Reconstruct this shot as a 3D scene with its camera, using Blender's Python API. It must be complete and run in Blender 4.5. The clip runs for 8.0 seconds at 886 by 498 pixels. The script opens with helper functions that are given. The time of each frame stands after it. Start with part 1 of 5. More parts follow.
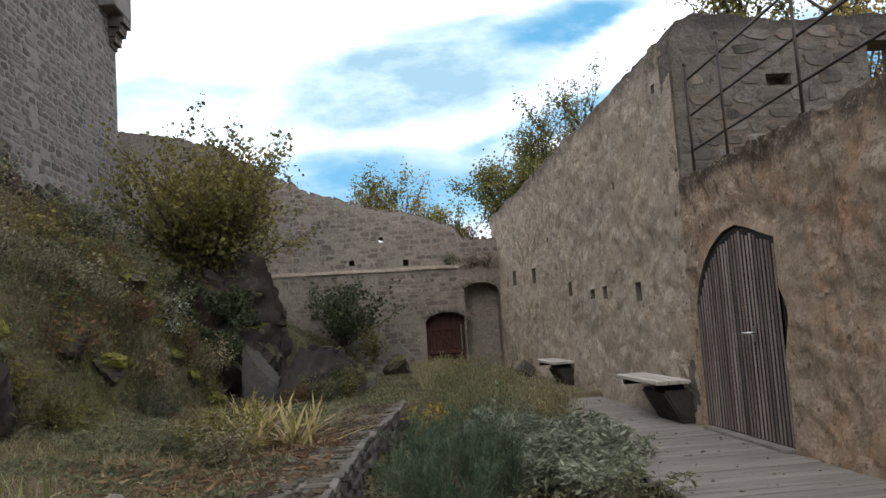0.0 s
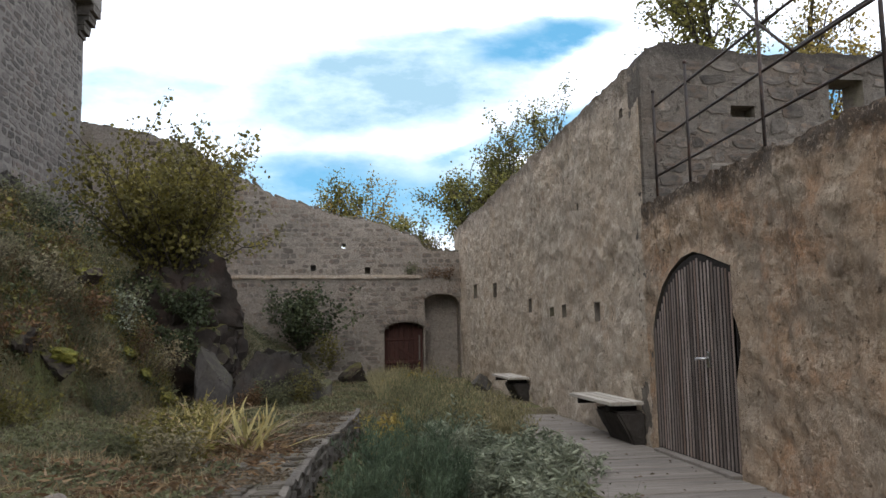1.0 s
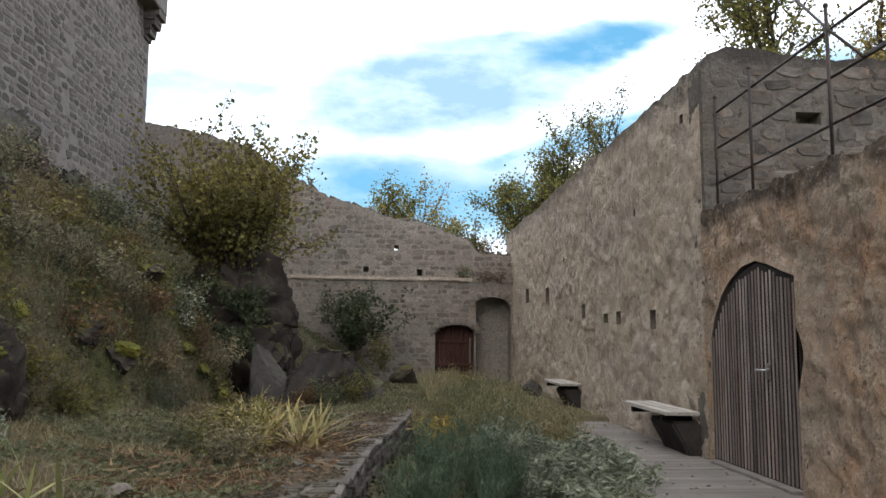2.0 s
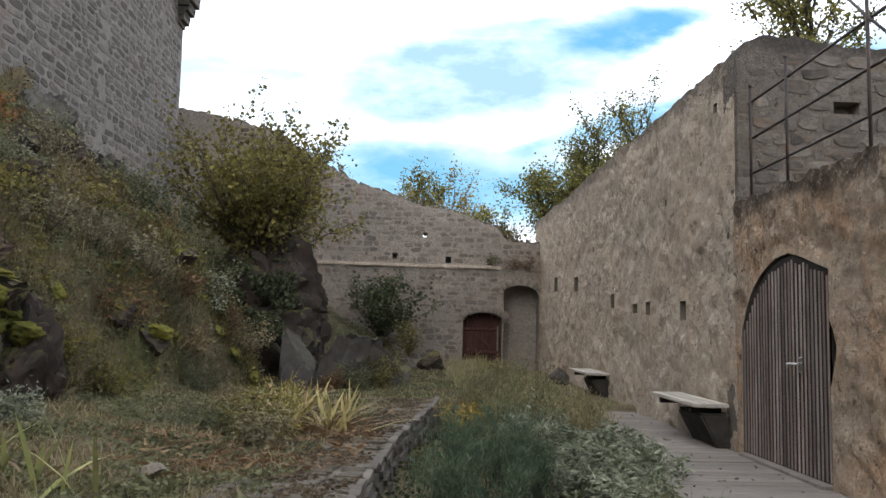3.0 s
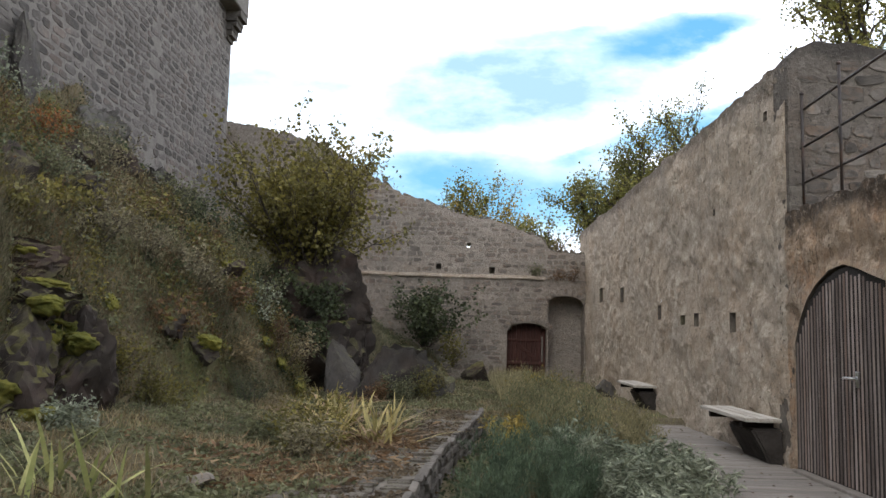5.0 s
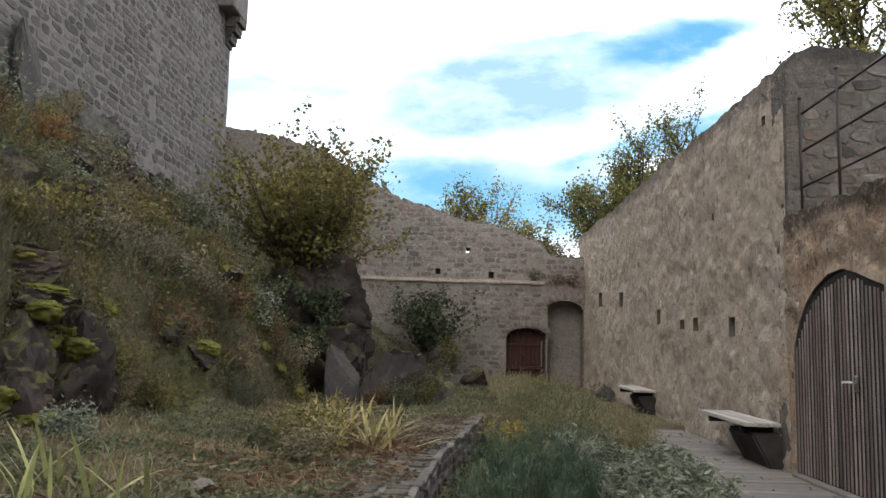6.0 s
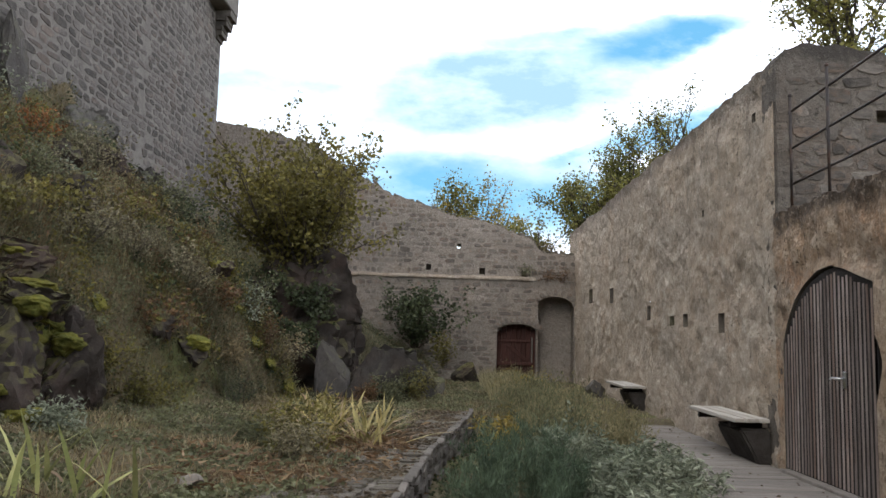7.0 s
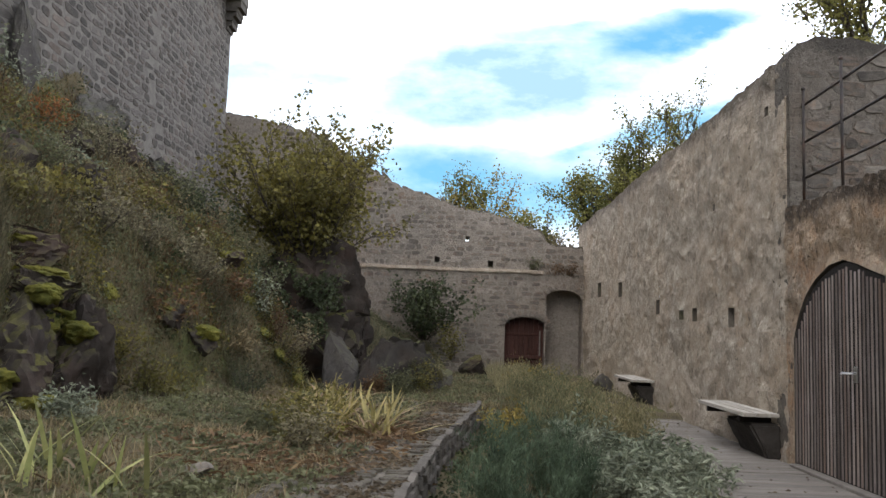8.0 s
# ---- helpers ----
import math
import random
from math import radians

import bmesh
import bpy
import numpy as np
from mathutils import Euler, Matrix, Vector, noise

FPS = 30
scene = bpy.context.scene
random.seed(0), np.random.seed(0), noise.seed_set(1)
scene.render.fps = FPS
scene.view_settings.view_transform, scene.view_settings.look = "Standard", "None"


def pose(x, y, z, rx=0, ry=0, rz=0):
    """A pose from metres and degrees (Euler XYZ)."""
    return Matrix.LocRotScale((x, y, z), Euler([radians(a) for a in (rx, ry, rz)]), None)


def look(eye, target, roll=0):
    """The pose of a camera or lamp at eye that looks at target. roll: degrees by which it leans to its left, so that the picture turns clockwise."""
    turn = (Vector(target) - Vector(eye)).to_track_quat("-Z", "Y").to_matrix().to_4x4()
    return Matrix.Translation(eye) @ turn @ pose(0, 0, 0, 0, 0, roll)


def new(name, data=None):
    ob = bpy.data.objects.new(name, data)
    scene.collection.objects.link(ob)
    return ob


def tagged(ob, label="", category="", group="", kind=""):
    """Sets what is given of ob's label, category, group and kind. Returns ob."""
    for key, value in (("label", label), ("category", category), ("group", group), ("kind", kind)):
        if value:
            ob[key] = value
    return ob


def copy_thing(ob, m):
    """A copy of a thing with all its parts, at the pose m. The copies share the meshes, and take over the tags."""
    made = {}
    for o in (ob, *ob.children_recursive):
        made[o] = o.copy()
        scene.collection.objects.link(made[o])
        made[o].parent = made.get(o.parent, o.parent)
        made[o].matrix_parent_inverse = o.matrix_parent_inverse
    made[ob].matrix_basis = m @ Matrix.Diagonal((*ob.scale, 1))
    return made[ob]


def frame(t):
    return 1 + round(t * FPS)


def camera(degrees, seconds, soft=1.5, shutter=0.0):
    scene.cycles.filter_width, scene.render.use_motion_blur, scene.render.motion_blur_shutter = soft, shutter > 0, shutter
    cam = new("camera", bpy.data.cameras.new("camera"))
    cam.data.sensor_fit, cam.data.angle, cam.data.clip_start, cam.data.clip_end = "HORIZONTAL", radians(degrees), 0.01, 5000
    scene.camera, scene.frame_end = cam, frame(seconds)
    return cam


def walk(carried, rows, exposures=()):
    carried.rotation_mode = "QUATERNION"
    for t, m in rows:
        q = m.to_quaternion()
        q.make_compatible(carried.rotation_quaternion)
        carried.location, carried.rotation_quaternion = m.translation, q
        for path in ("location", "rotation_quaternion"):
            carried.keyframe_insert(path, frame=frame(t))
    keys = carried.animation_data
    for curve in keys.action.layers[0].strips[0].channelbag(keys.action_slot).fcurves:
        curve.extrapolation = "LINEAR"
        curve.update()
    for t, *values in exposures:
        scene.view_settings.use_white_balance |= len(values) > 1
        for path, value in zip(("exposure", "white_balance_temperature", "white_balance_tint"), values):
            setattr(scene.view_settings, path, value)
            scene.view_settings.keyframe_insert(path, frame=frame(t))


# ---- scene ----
cam = camera(59.1, 8.0)
# seconds, eye, target, roll
PATH = [
    (0, (0.164, -2.251, 1.351), (0.33, -0.267, 1.548), -3.9),
    (0.5, (0.176, -2.261, 1.373), (0.447, -0.288, 1.563), -2.5),
    (1, (0.153, -2.264, 1.371), (0.415, -0.293, 1.589), -1.1),
    (1.5, (0.115, -2.272, 1.378), (0.309, -0.294, 1.603), -0.3),
    (1.7, (0.1, -2.28, 1.378), (0.265, -0.3, 1.606), 0.0),
    (2.8, (0.08, -2.305, 1.382), (0.16, -0.317, 1.583), 1.1),
    (3, (0.077, -2.31, 1.386), (0.139, -0.32, 1.578), 1.3),
    (3.5, (0.074, -2.303, 1.398), (0.104, -0.311, 1.572), 1.6),
    (4, (0.072, -2.303, 1.41), (0.063, -0.311, 1.585), 1.3),
    (4.5, (0.067, -2.305, 1.411), (0.03, -0.315, 1.599), 1.3),
    (5, (0.059, -2.31, 1.407), (0.01, -0.322, 1.621), 1.5),
    (5.2, (0.058, -2.312, 1.406), (0.008, -0.325, 1.628), 1.4),
    (6.3, (0.066, -2.315, 1.404), (0.022, -0.329, 1.631), 1.4),
    (6.5, (0.071, -2.31, 1.403), (0.037, -0.323, 1.629), 1.4),
    (7, (0.063, -2.303, 1.402), (0.039, -0.315, 1.619), 1.5),
    (7.5, (0.065, -2.295, 1.401), (0.04, -0.306, 1.611), 1.7),
    (8, (0.037, -2.298, 1.385), (-0.006, -0.308, 1.584), 2.0),
]
walk(cam, [(t, look(eye, target, roll)) for t, eye, target, roll in PATH],
     exposures=[(0, 0.54), (1.5, 0.58), (3, 0.74), (4.5, 0.76), (6.5, 0.70), (8, 0.74)])


# ---- node helpers ----
def link(tree, a, b):
    tree.links.new(a, b)


def math_node(tree, op, a, b=None, clamp=False):
    n = tree.nodes.new("ShaderNodeMath")
    n.operation, n.use_clamp = op, clamp
    for i, v in enumerate((a, b)):
        if v is None:
            continue
        if isinstance(v, (int, float)):
            n.inputs[i].default_value = v
        else:
            link(tree, v, n.inputs[i])
    return n.outputs[0]


def noise_node(tree, vec, scale, detail=4.0, rough=0.55):
    n = tree.nodes.new("ShaderNodeTexNoise")
    n.inputs["Scale"].default_value, n.inputs["Detail"].default_value, n.inputs["Roughness"].default_value = scale, detail, rough
    if vec is not None:
        link(tree, vec, n.inputs["Vector"])
    return n


def mix_node(tree, fac, a, b, blend="MIX"):
    n = tree.nodes.new("ShaderNodeMix")
    n.data_type, n.blend_type = "RGBA", blend
    for sock, v in ((n.inputs[0], fac), (n.inputs[6], a), (n.inputs[7], b)):
        if isinstance(v, (int, float)):
            sock.default_value = v
        elif isinstance(v, tuple):
            sock.default_value = (*v, 1.0) if len(v) == 3 else v
        else:
            link(tree, v, sock)
    return n.outputs[2]


def ramp_node(tree, fac, lo, hi):
    n = tree.nodes.new("ShaderNodeMapRange")
    n.interpolation_type = "SMOOTHSTEP"
    n.inputs[1].default_value, n.inputs[2].default_value = lo, hi
    link(tree, fac, n.inputs[0])
    return n.outputs[0]


# ---- sky and sun ----
SUN_EL, SUN_AZ = radians(38), radians(200)
world = bpy.data.worlds.new("sky")
scene.world = world
world.use_nodes = True
wt = world.node_tree
wt.nodes.clear()
sky = wt.nodes.new("ShaderNodeTexSky")
sky.sky_type, sky.sun_disc = "NISHITA", False
sky.sun_elevation, sky.sun_rotation = SUN_EL, SUN_AZ
sky.air_density, sky.dust_density = 1.0, 0.4
coord = wt.nodes.new("ShaderNodeTexCoord")
sep = wt.nodes.new("ShaderNodeSeparateXYZ")
link(wt, coord.outputs["Generated"], sep.inputs[0])
ahead = math_node(wt, "MAXIMUM", math_node(wt, "ABSOLUTE", sep.outputs[1]), 0.05)
cu, cv = math_node(wt, "DIVIDE", sep.outputs[0], ahead), math_node(wt, "DIVIDE", sep.outputs[2], ahead)
flat = wt.nodes.new("ShaderNodeCombineXYZ")
link(wt, cu, flat.inputs[0])
link(wt, math_node(wt, "MULTIPLY", cv, 2.2), flat.inputs[1])
drift = noise_node(wt, flat.outputs[0], 5.0, 5.0, 0.6)
dsep = wt.nodes.new("ShaderNodeSeparateColor")
link(wt, drift.outputs["Color"], dsep.inputs[0])
du = math_node(wt, "ADD", cu, math_node(wt, "MULTIPLY", math_node(wt, "SUBTRACT", dsep.outputs[0], 0.5), 0.16))
dv = math_node(wt, "ADD", cv, math_node(wt, "MULTIPLY", math_node(wt, "SUBTRACT", dsep.outputs[1], 0.5), 0.06))


def gap_in_clouds(u, v, a, b, turn, weight):
    """A soft opening in the cloud cover, in tangents of azimuth and elevation."""
    c, s = math.cos(radians(turn)), math.sin(radians(turn))
    x, y = math_node(wt, "SUBTRACT", du, u), math_node(wt, "SUBTRACT", dv, v)
    p = math_node(wt, "ADD", math_node(wt, "MULTIPLY", x, c / a), math_node(wt, "MULTIPLY", y, s / a))
    q = math_node(wt, "ADD", math_node(wt, "MULTIPLY", x, -s / b), math_node(wt, "MULTIPLY", y, c / b))
    r = math_node(wt, "SQRT", math_node(wt, "ADD", math_node(wt, "MULTIPLY", p, p), math_node(wt, "MULTIPLY", q, q)))
    inside = math_node(wt, "SUBTRACT", 1.0, ramp_node(wt, r, 0.35, 1.25))
    return math_node(wt, "MULTIPLY", inside, weight)


def widest(parts):
    most = parts[0]
    for other in parts[1:]:
        most = math_node(wt, "MAXIMUM", most, other)
    return most


wisps = noise_node(wt, flat.outputs[0], 8.0, 7.0, 0.62)
fray = math_node(wt, "ADD", 0.4, math_node(wt, "MULTIPLY", wisps.outputs[0], 1.1))
clear = widest([gap_in_clouds(0.0, 0.172, 0.24, 0.062, -3, 1.0), gap_in_clouds(0.275, 0.394, 0.15, 0.03, 12, 1.0), gap_in_clouds(0.29, 0.275, 0.2, 0.03, 14, 0.9),
                gap_in_clouds(0.16, 0.245, 0.07, 0.012, 22, 0.7), gap_in_clouds(0.62, 0.33, 0.2, 0.1, 10, 1.0)])
thin = widest([gap_in_clouds(0.07, 0.325, 0.3, 0.085, 8, 1.0), gap_in_clouds(0.17, 0.40, 0.26, 0.03, 8, 0.9), gap_in_clouds(-0.09, 0.27, 0.2, 0.045, -6, 0.75),
               gap_in_clouds(-0.25, 0.318, 0.16, 0.05, 0, 0.8), gap_in_clouds(0.08, 0.20, 0.26, 0.06, -4, 0.9)])
clear = math_node(wt, "MULTIPLY", clear, fray, True)
thin = math_node(wt, "MULTIPLY", thin, fray, True)
blue = mix_node(wt, 0.75, sky.outputs[0], (1.1, 3.9, 6.4))
cover = mix_node(wt, thin, (14.4, 15.2, 17.0), (3.2, 5.05, 6.4))
cover = mix_node(wt, clear, cover, blue)
bg = wt.nodes.new("ShaderNodeBackground")
bg.inputs["Strength"].default_value = 0.1
link(wt, cover, bg.inputs["Color"])
wout = wt.nodes.new("ShaderNodeOutputWorld")
link(wt, bg.outputs[0], wout.inputs["Surface"])

sun_lamp = bpy.data.lights.new("sun", "SUN")
sun_lamp.energy, sun_lamp.angle, sun_lamp.color = 0.6, radians(25), (1.0, 0.95, 0.87)
sun = new("sun", sun_lamp)
sun.matrix_world = look((0, 0, 0), (-math.sin(SUN_AZ) * math.cos(SUN_EL), -math.cos(SUN_AZ) * math.cos(SUN_EL), -math.sin(SUN_EL)))


# ---- materials ----
def material(name, base, dark, light, scale=3.0, rough=0.9, bump=0.3, fine=40.0, rand=0.25, stain=None, stain_scale=0.8, stain_amount=0.6, stretch=None, spec=0.2, metal=0.0, coord_name="Object", backlight=0.0, stain2=None, stain2_scale=1.7, growth=None):
    """A surface with two sizes of variation, stains, fine relief, and a little difference from piece to piece."""
    m = bpy.data.materials.new(name)
    m.use_nodes = True
    t = m.node_tree
    b = t.nodes["Principled BSDF"]
    co = t.nodes.new("ShaderNodeTexCoord").outputs[coord_name]
    info = t.nodes.new("ShaderNodeObjectInfo")
    if coord_name == "Object":
        shift = t.nodes.new("ShaderNodeVectorMath")
        shift.operation = "ADD"
        spread = math_node(t, "MULTIPLY", info.outputs["Random"], 17.0)
        link(t, co, shift.inputs[0])
        link(t, spread, shift.inputs[1])
        co = shift.outputs[0]
    if stretch:
        mp = t.nodes.new("ShaderNodeMapping")
        mp.inputs["Scale"].default_value = stretch
        link(t, co, mp.inputs["Vector"])
        co = mp.outputs[0]
    big, small = noise_node(t, co, scale, 9.0, 0.68), noise_node(t, co, fine, 6.0, 0.7)
    col = mix_node(t, ramp_node(t, big.outputs[0], 0.34, 0.66), dark, light)
    col = mix_node(t, 0.35, col, base)
    grain = ramp_node(t, small.outputs[0], 0.25, 0.75)
    col = mix_node(t, math_node(t, "MULTIPLY", grain, 0.5), col, tuple(c * 0.55 for c in base))
    if stain:
        patch = noise_node(t, co, stain_scale, 6.0, 0.65)
        col = mix_node(t, math_node(t, "MULTIPLY", ramp_node(t, patch.outputs[0], 0.48, 0.66), stain_amount), col, stain)
    if stain2:
        patch = noise_node(t, co, stain2_scale, 7.0, 0.7)
        col = mix_node(t, math_node(t, "MULTIPLY", ramp_node(t, patch.outputs[0], 0.5, 0.62), 0.6), col, stain2)
    geo = t.nodes.new("ShaderNodeNewGeometry")
    if growth:
        face = t.nodes.new("ShaderNodeSeparateXYZ")
        link(t, geo.outputs["Normal"], face.inputs[0])
        lie_up = math_node(t, "ADD", face.outputs[2], math_node(t, "MULTIPLY", math_node(t, "SUBTRACT", big.outputs[0], 0.5), 1.6))
        col = mix_node(t, ramp_node(t, lie_up, 0.2, 1.1), col, mix_node(t, grain, growth, tuple(c * 0.4 for c in growth)))
    tone = math_node(t, "ADD", info.outputs["Random"], geo.outputs["Random Per Island"])
    tone = math_node(t, "FRACT", tone)
    tone = math_node(t, "ADD", 1.0 - rand / 2, math_node(t, "MULTIPLY", tone, rand))
    scaled = t.nodes.new("ShaderNodeVectorMath")
    scaled.operation = "SCALE"
    link(t, col, scaled.inputs[0])
    link(t, tone, scaled.inputs[3])
    link(t, scaled.outputs[0], b.inputs["Base Color"])
    b.inputs["Roughness"].default_value, b.inputs["Metallic"].default_value = rough, metal
    b.inputs["Specular IOR Level"].default_value = spec
    if bump:
        bp = t.nodes.new("ShaderNodeBump")
        bp.inputs["Strength"].default_value, bp.inputs["Distance"].default_value = bump, 0.05
        relief = math_node(t, "ADD", math_node(t, "MULTIPLY", big.outputs[0], 0.7), math_node(t, "MULTIPLY", small.outputs[0], 0.5))
        link(t, relief, bp.inputs["Height"])
        link(t, bp.outputs[0], b.inputs["Normal"])
    if backlight:
        tr = t.nodes.new("ShaderNodeBsdfTranslucent")
        link(t, scaled.outputs[0], tr.inputs["Color"])
        ms = t.nodes.new("ShaderNodeMixShader")
        ms.inputs[0].default_value = backlight
        link(t, b.outputs[0], ms.inputs[1])
        link(t, tr.outputs[0], ms.inputs[2])
        link(t, ms.outputs[0], t.nodes["Material Output"].inputs["Surface"])
    return m


def plaster(name, main, worn, pale, dark, rust, top, crust, crust_amount):
    """Old lime render: big tonal patches, pale and brown blotches, stones showing through, weather streaks and a lichen crust along the wall's top."""
    m = bpy.data.materials.new(name)
    m.use_nodes = True
    t = m.node_tree
    b = t.nodes["Principled BSDF"]
    co = t.nodes.new("ShaderNodeTexCoord").outputs["Object"]

    def patch(scale, lo, hi, amount, shift=0.0, detail=11.0, stretch=(1, 1, 1)):
        mp = t.nodes.new("ShaderNodeMapping")
        mp.inputs["Scale"].default_value = stretch
        mp.inputs["Location"].default_value = (shift, shift * 1.7, shift * 0.6)
        link(t, co, mp.inputs["Vector"])
        n = noise_node(t, mp.outputs[0], scale, detail, 0.74)
        return n.outputs[0], math_node(t, "MULTIPLY", ramp_node(t, n.outputs[0], lo, hi), amount)

    _, f = patch(0.55, 0.36, 0.64, 1.0)
    col = mix_node(t, f, main, worn)
    _, f = patch(0.9, 0.5, 0.68, 0.6, 7.0)
    col = mix_node(t, f, col, rust)
    mid, f = patch(6.0, 0.53, 0.6, 0.42, 3.0)
    col = mix_node(t, f, col, pale)
    brown, f = patch(7.0, 0.54, 0.62, 0.45, 11.0)
    col = mix_node(t, f, col, dark)
    # stones under the thin coat
    mp = t.nodes.new("ShaderNodeMapping")
    mp.inputs["Scale"].default_value = (1.0, 2.7, 4.4)
    link(t, co, mp.inputs["Vector"])
    bent = mix_node(t, 0.2, mp.outputs[0], noise_node(t, co, 3.0, 4.0).outputs["Color"], "ADD")
    vor = t.nodes.new("ShaderNodeTexVoronoi")
    vor.feature = "F1"
    vor.inputs["Scale"].default_value = 1.0
    link(t, bent, vor.inputs["Vector"])
    cell = t.nodes.new("ShaderNodeSeparateColor")
    link(t, vor.outputs["Color"], cell.inputs[0])
    _, bare = patch(1.6, 0.44, 0.6, 0.5, 19.0)
    shown = math_node(t, "MULTIPLY", bare, math_node(t, "SUBTRACT", 1.0, ramp_node(t, vor.outputs["Distance"], 0.36, 0.5)))
    col = mix_node(t, shown, col, mix_node(t, cell.outputs[0], dark, pale))
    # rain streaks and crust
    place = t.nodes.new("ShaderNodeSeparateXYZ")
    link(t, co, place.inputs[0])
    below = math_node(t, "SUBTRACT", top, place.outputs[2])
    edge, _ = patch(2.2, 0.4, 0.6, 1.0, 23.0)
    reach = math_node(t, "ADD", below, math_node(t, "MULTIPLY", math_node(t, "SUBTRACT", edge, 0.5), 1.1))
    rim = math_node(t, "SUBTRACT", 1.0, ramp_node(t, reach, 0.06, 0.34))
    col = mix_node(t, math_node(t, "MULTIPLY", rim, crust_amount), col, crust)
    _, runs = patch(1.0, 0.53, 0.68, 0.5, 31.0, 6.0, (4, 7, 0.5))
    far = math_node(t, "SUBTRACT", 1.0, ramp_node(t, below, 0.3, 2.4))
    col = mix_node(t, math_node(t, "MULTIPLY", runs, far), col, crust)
    # hollows between lumps are coloured darker, painting the small shadows of the relief
    lumps, f = patch(13.0, 0.5, 0.62, 0.5, 5.0, 6.0)
    col = mix_node(t, f, col, tuple(c * 0.45 for c in main))
    chips, f = patch(21.0, 0.56, 0.64, 0.45, 15.0, 5.0)
    col = mix_node(t, f, col, pale)
    fine, f = patch(34.0, 0.5, 0.72, 0.5, 2.0, 5.0)
    col = mix_node(t, f, col, tuple(c * 0.5 for c in main))
    pits, f = patch(11.0, 0.62, 0.66, 0.8, 41.0, 4.0)
    col = mix_node(t, f, col, tuple(c * 0.3 for c in main))
    link(t, col, b.inputs["Base Color"])
    b.inputs["Roughness"].default_value, b.inputs["Specular IOR Level"].default_value = 0.95, 0.15
    relief = math_node(t, "ADD", math_node(t, "MULTIPLY", mid, 0.5), math_node(t, "MULTIPLY", fine, 0.3))
    relief = math_node(t, "SUBTRACT", relief, math_node(t, "MULTIPLY", f, 0.35))
    relief = math_node(t, "SUBTRACT", relief, math_node(t, "MULTIPLY", brown, 0.4))
    relief = math_node(t, "SUBTRACT", relief, math_node(t, "MULTIPLY", lumps, 0.7))
    relief = math_node(t, "ADD", relief, math_node(t, "MULTIPLY", chips, 0.3))
    relief = math_node(t, "ADD", relief, math_node(t, "MULTIPLY", shown, 0.35))
    bp = t.nodes.new("ShaderNodeBump")
    bp.inputs["Strength"].default_value, bp.inputs["Distance"].default_value = 1.0, 0.06
    link(t, relief, bp.inputs["Height"])
    link(t, bp.outputs[0], b.inputs["Normal"])
    return m


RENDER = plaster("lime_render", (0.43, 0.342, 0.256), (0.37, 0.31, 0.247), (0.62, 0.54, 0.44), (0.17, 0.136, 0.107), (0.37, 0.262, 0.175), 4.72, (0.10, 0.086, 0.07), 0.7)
RENDER_RED = plaster("old_render", (0.375, 0.262, 0.172), (0.285, 0.232, 0.178), (0.54, 0.44, 0.335), (0.14, 0.108, 0.083), (0.42, 0.21, 0.1), 2.92, (0.055, 0.045, 0.037), 0.92)
# on the far wall the last tone darkens a ragged band below the ledge
RUBBLE = plaster("far_wall_render", (0.255, 0.214, 0.175), (0.21, 0.182, 0.153), (0.36, 0.315, 0.265), (0.115, 0.095, 0.079), (0.21, 0.155, 0.115), 3.2, (0.09, 0.078, 0.066), 0.55)
RUBBLE_UP = plaster("far_wall_top_render", (0.27, 0.228, 0.187), (0.225, 0.195, 0.164), (0.38, 0.333, 0.28), (0.12, 0.10, 0.083), (0.22, 0.165, 0.125), 12.0, (0.09, 0.078, 0.066), 0.5)
STONE = material("rubble_stone", (0.175, 0.15, 0.124), (0.10, 0.085, 0.07), (0.25, 0.217, 0.182), 5.0, 0.92, 0.6, 30, 0.55, (0.25, 0.15, 0.10), 1.5, 0.4)
TOWER_MORTAR = material("tower_mortar", (0.155, 0.139, 0.122), (0.11, 0.098, 0.086), (0.2, 0.181, 0.16), 3.0, 0.95, 0.6, 25, 0.0)
TOWER_STONE = material("tower_stone", (0.093, 0.083, 0.073), (0.057, 0.051, 0.045), (0.133, 0.119, 0.106), 4.0, 0.92, 0.6, 30, 0.7, (0.17, 0.12, 0.09), 1.0, 0.3)
DARK_STONE = material("weathered_stone_and_reveal_shade", (0.108, 0.094, 0.079), (0.052, 0.045, 0.038), (0.175, 0.153, 0.13), 3.0, 0.92, 0.7, 24, 0.35, (0.050, 0.045, 0.039), 1.0, 0.75)
UPPER_MORTAR = plaster("upper_wall_mortar", (0.15, 0.128, 0.105), (0.115, 0.1, 0.084), (0.22, 0.192, 0.16), (0.075, 0.064, 0.054), (0.15, 0.105, 0.075), 4.9, (0.045, 0.04, 0.035), 0.85)
UPPER_STONE = material("upper_wall_stone", (0.135, 0.116, 0.097), (0.075, 0.064, 0.055), (0.20, 0.175, 0.147), 3.0, 0.92, 0.7, 24, 0.95, (0.05, 0.045, 0.04), 0.8, 0.75, stain2=(0.19, 0.13, 0.09), stain2_scale=1.3)
# also lines the wall holes, where its dark tone stands in for shade
COPING_AND_HOLE = material("lichened_coping_and_hole_shade", (0.15, 0.125, 0.10), (0.075, 0.065, 0.055), (0.23, 0.20, 0.165), 4.0, 0.95, 0.9, 25, 0.3, (0.13, 0.12, 0.06), 1.2, 0.5)
ROCK = material("bedrock", (0.042, 0.033, 0.027), (0.018, 0.0145, 0.012), (0.078, 0.063, 0.053), 2.0, 0.9, 0.9, 18, 0.2, (0.06, 0.035, 0.026), 1.3, 0.5, growth=(0.10, 0.092, 0.024))
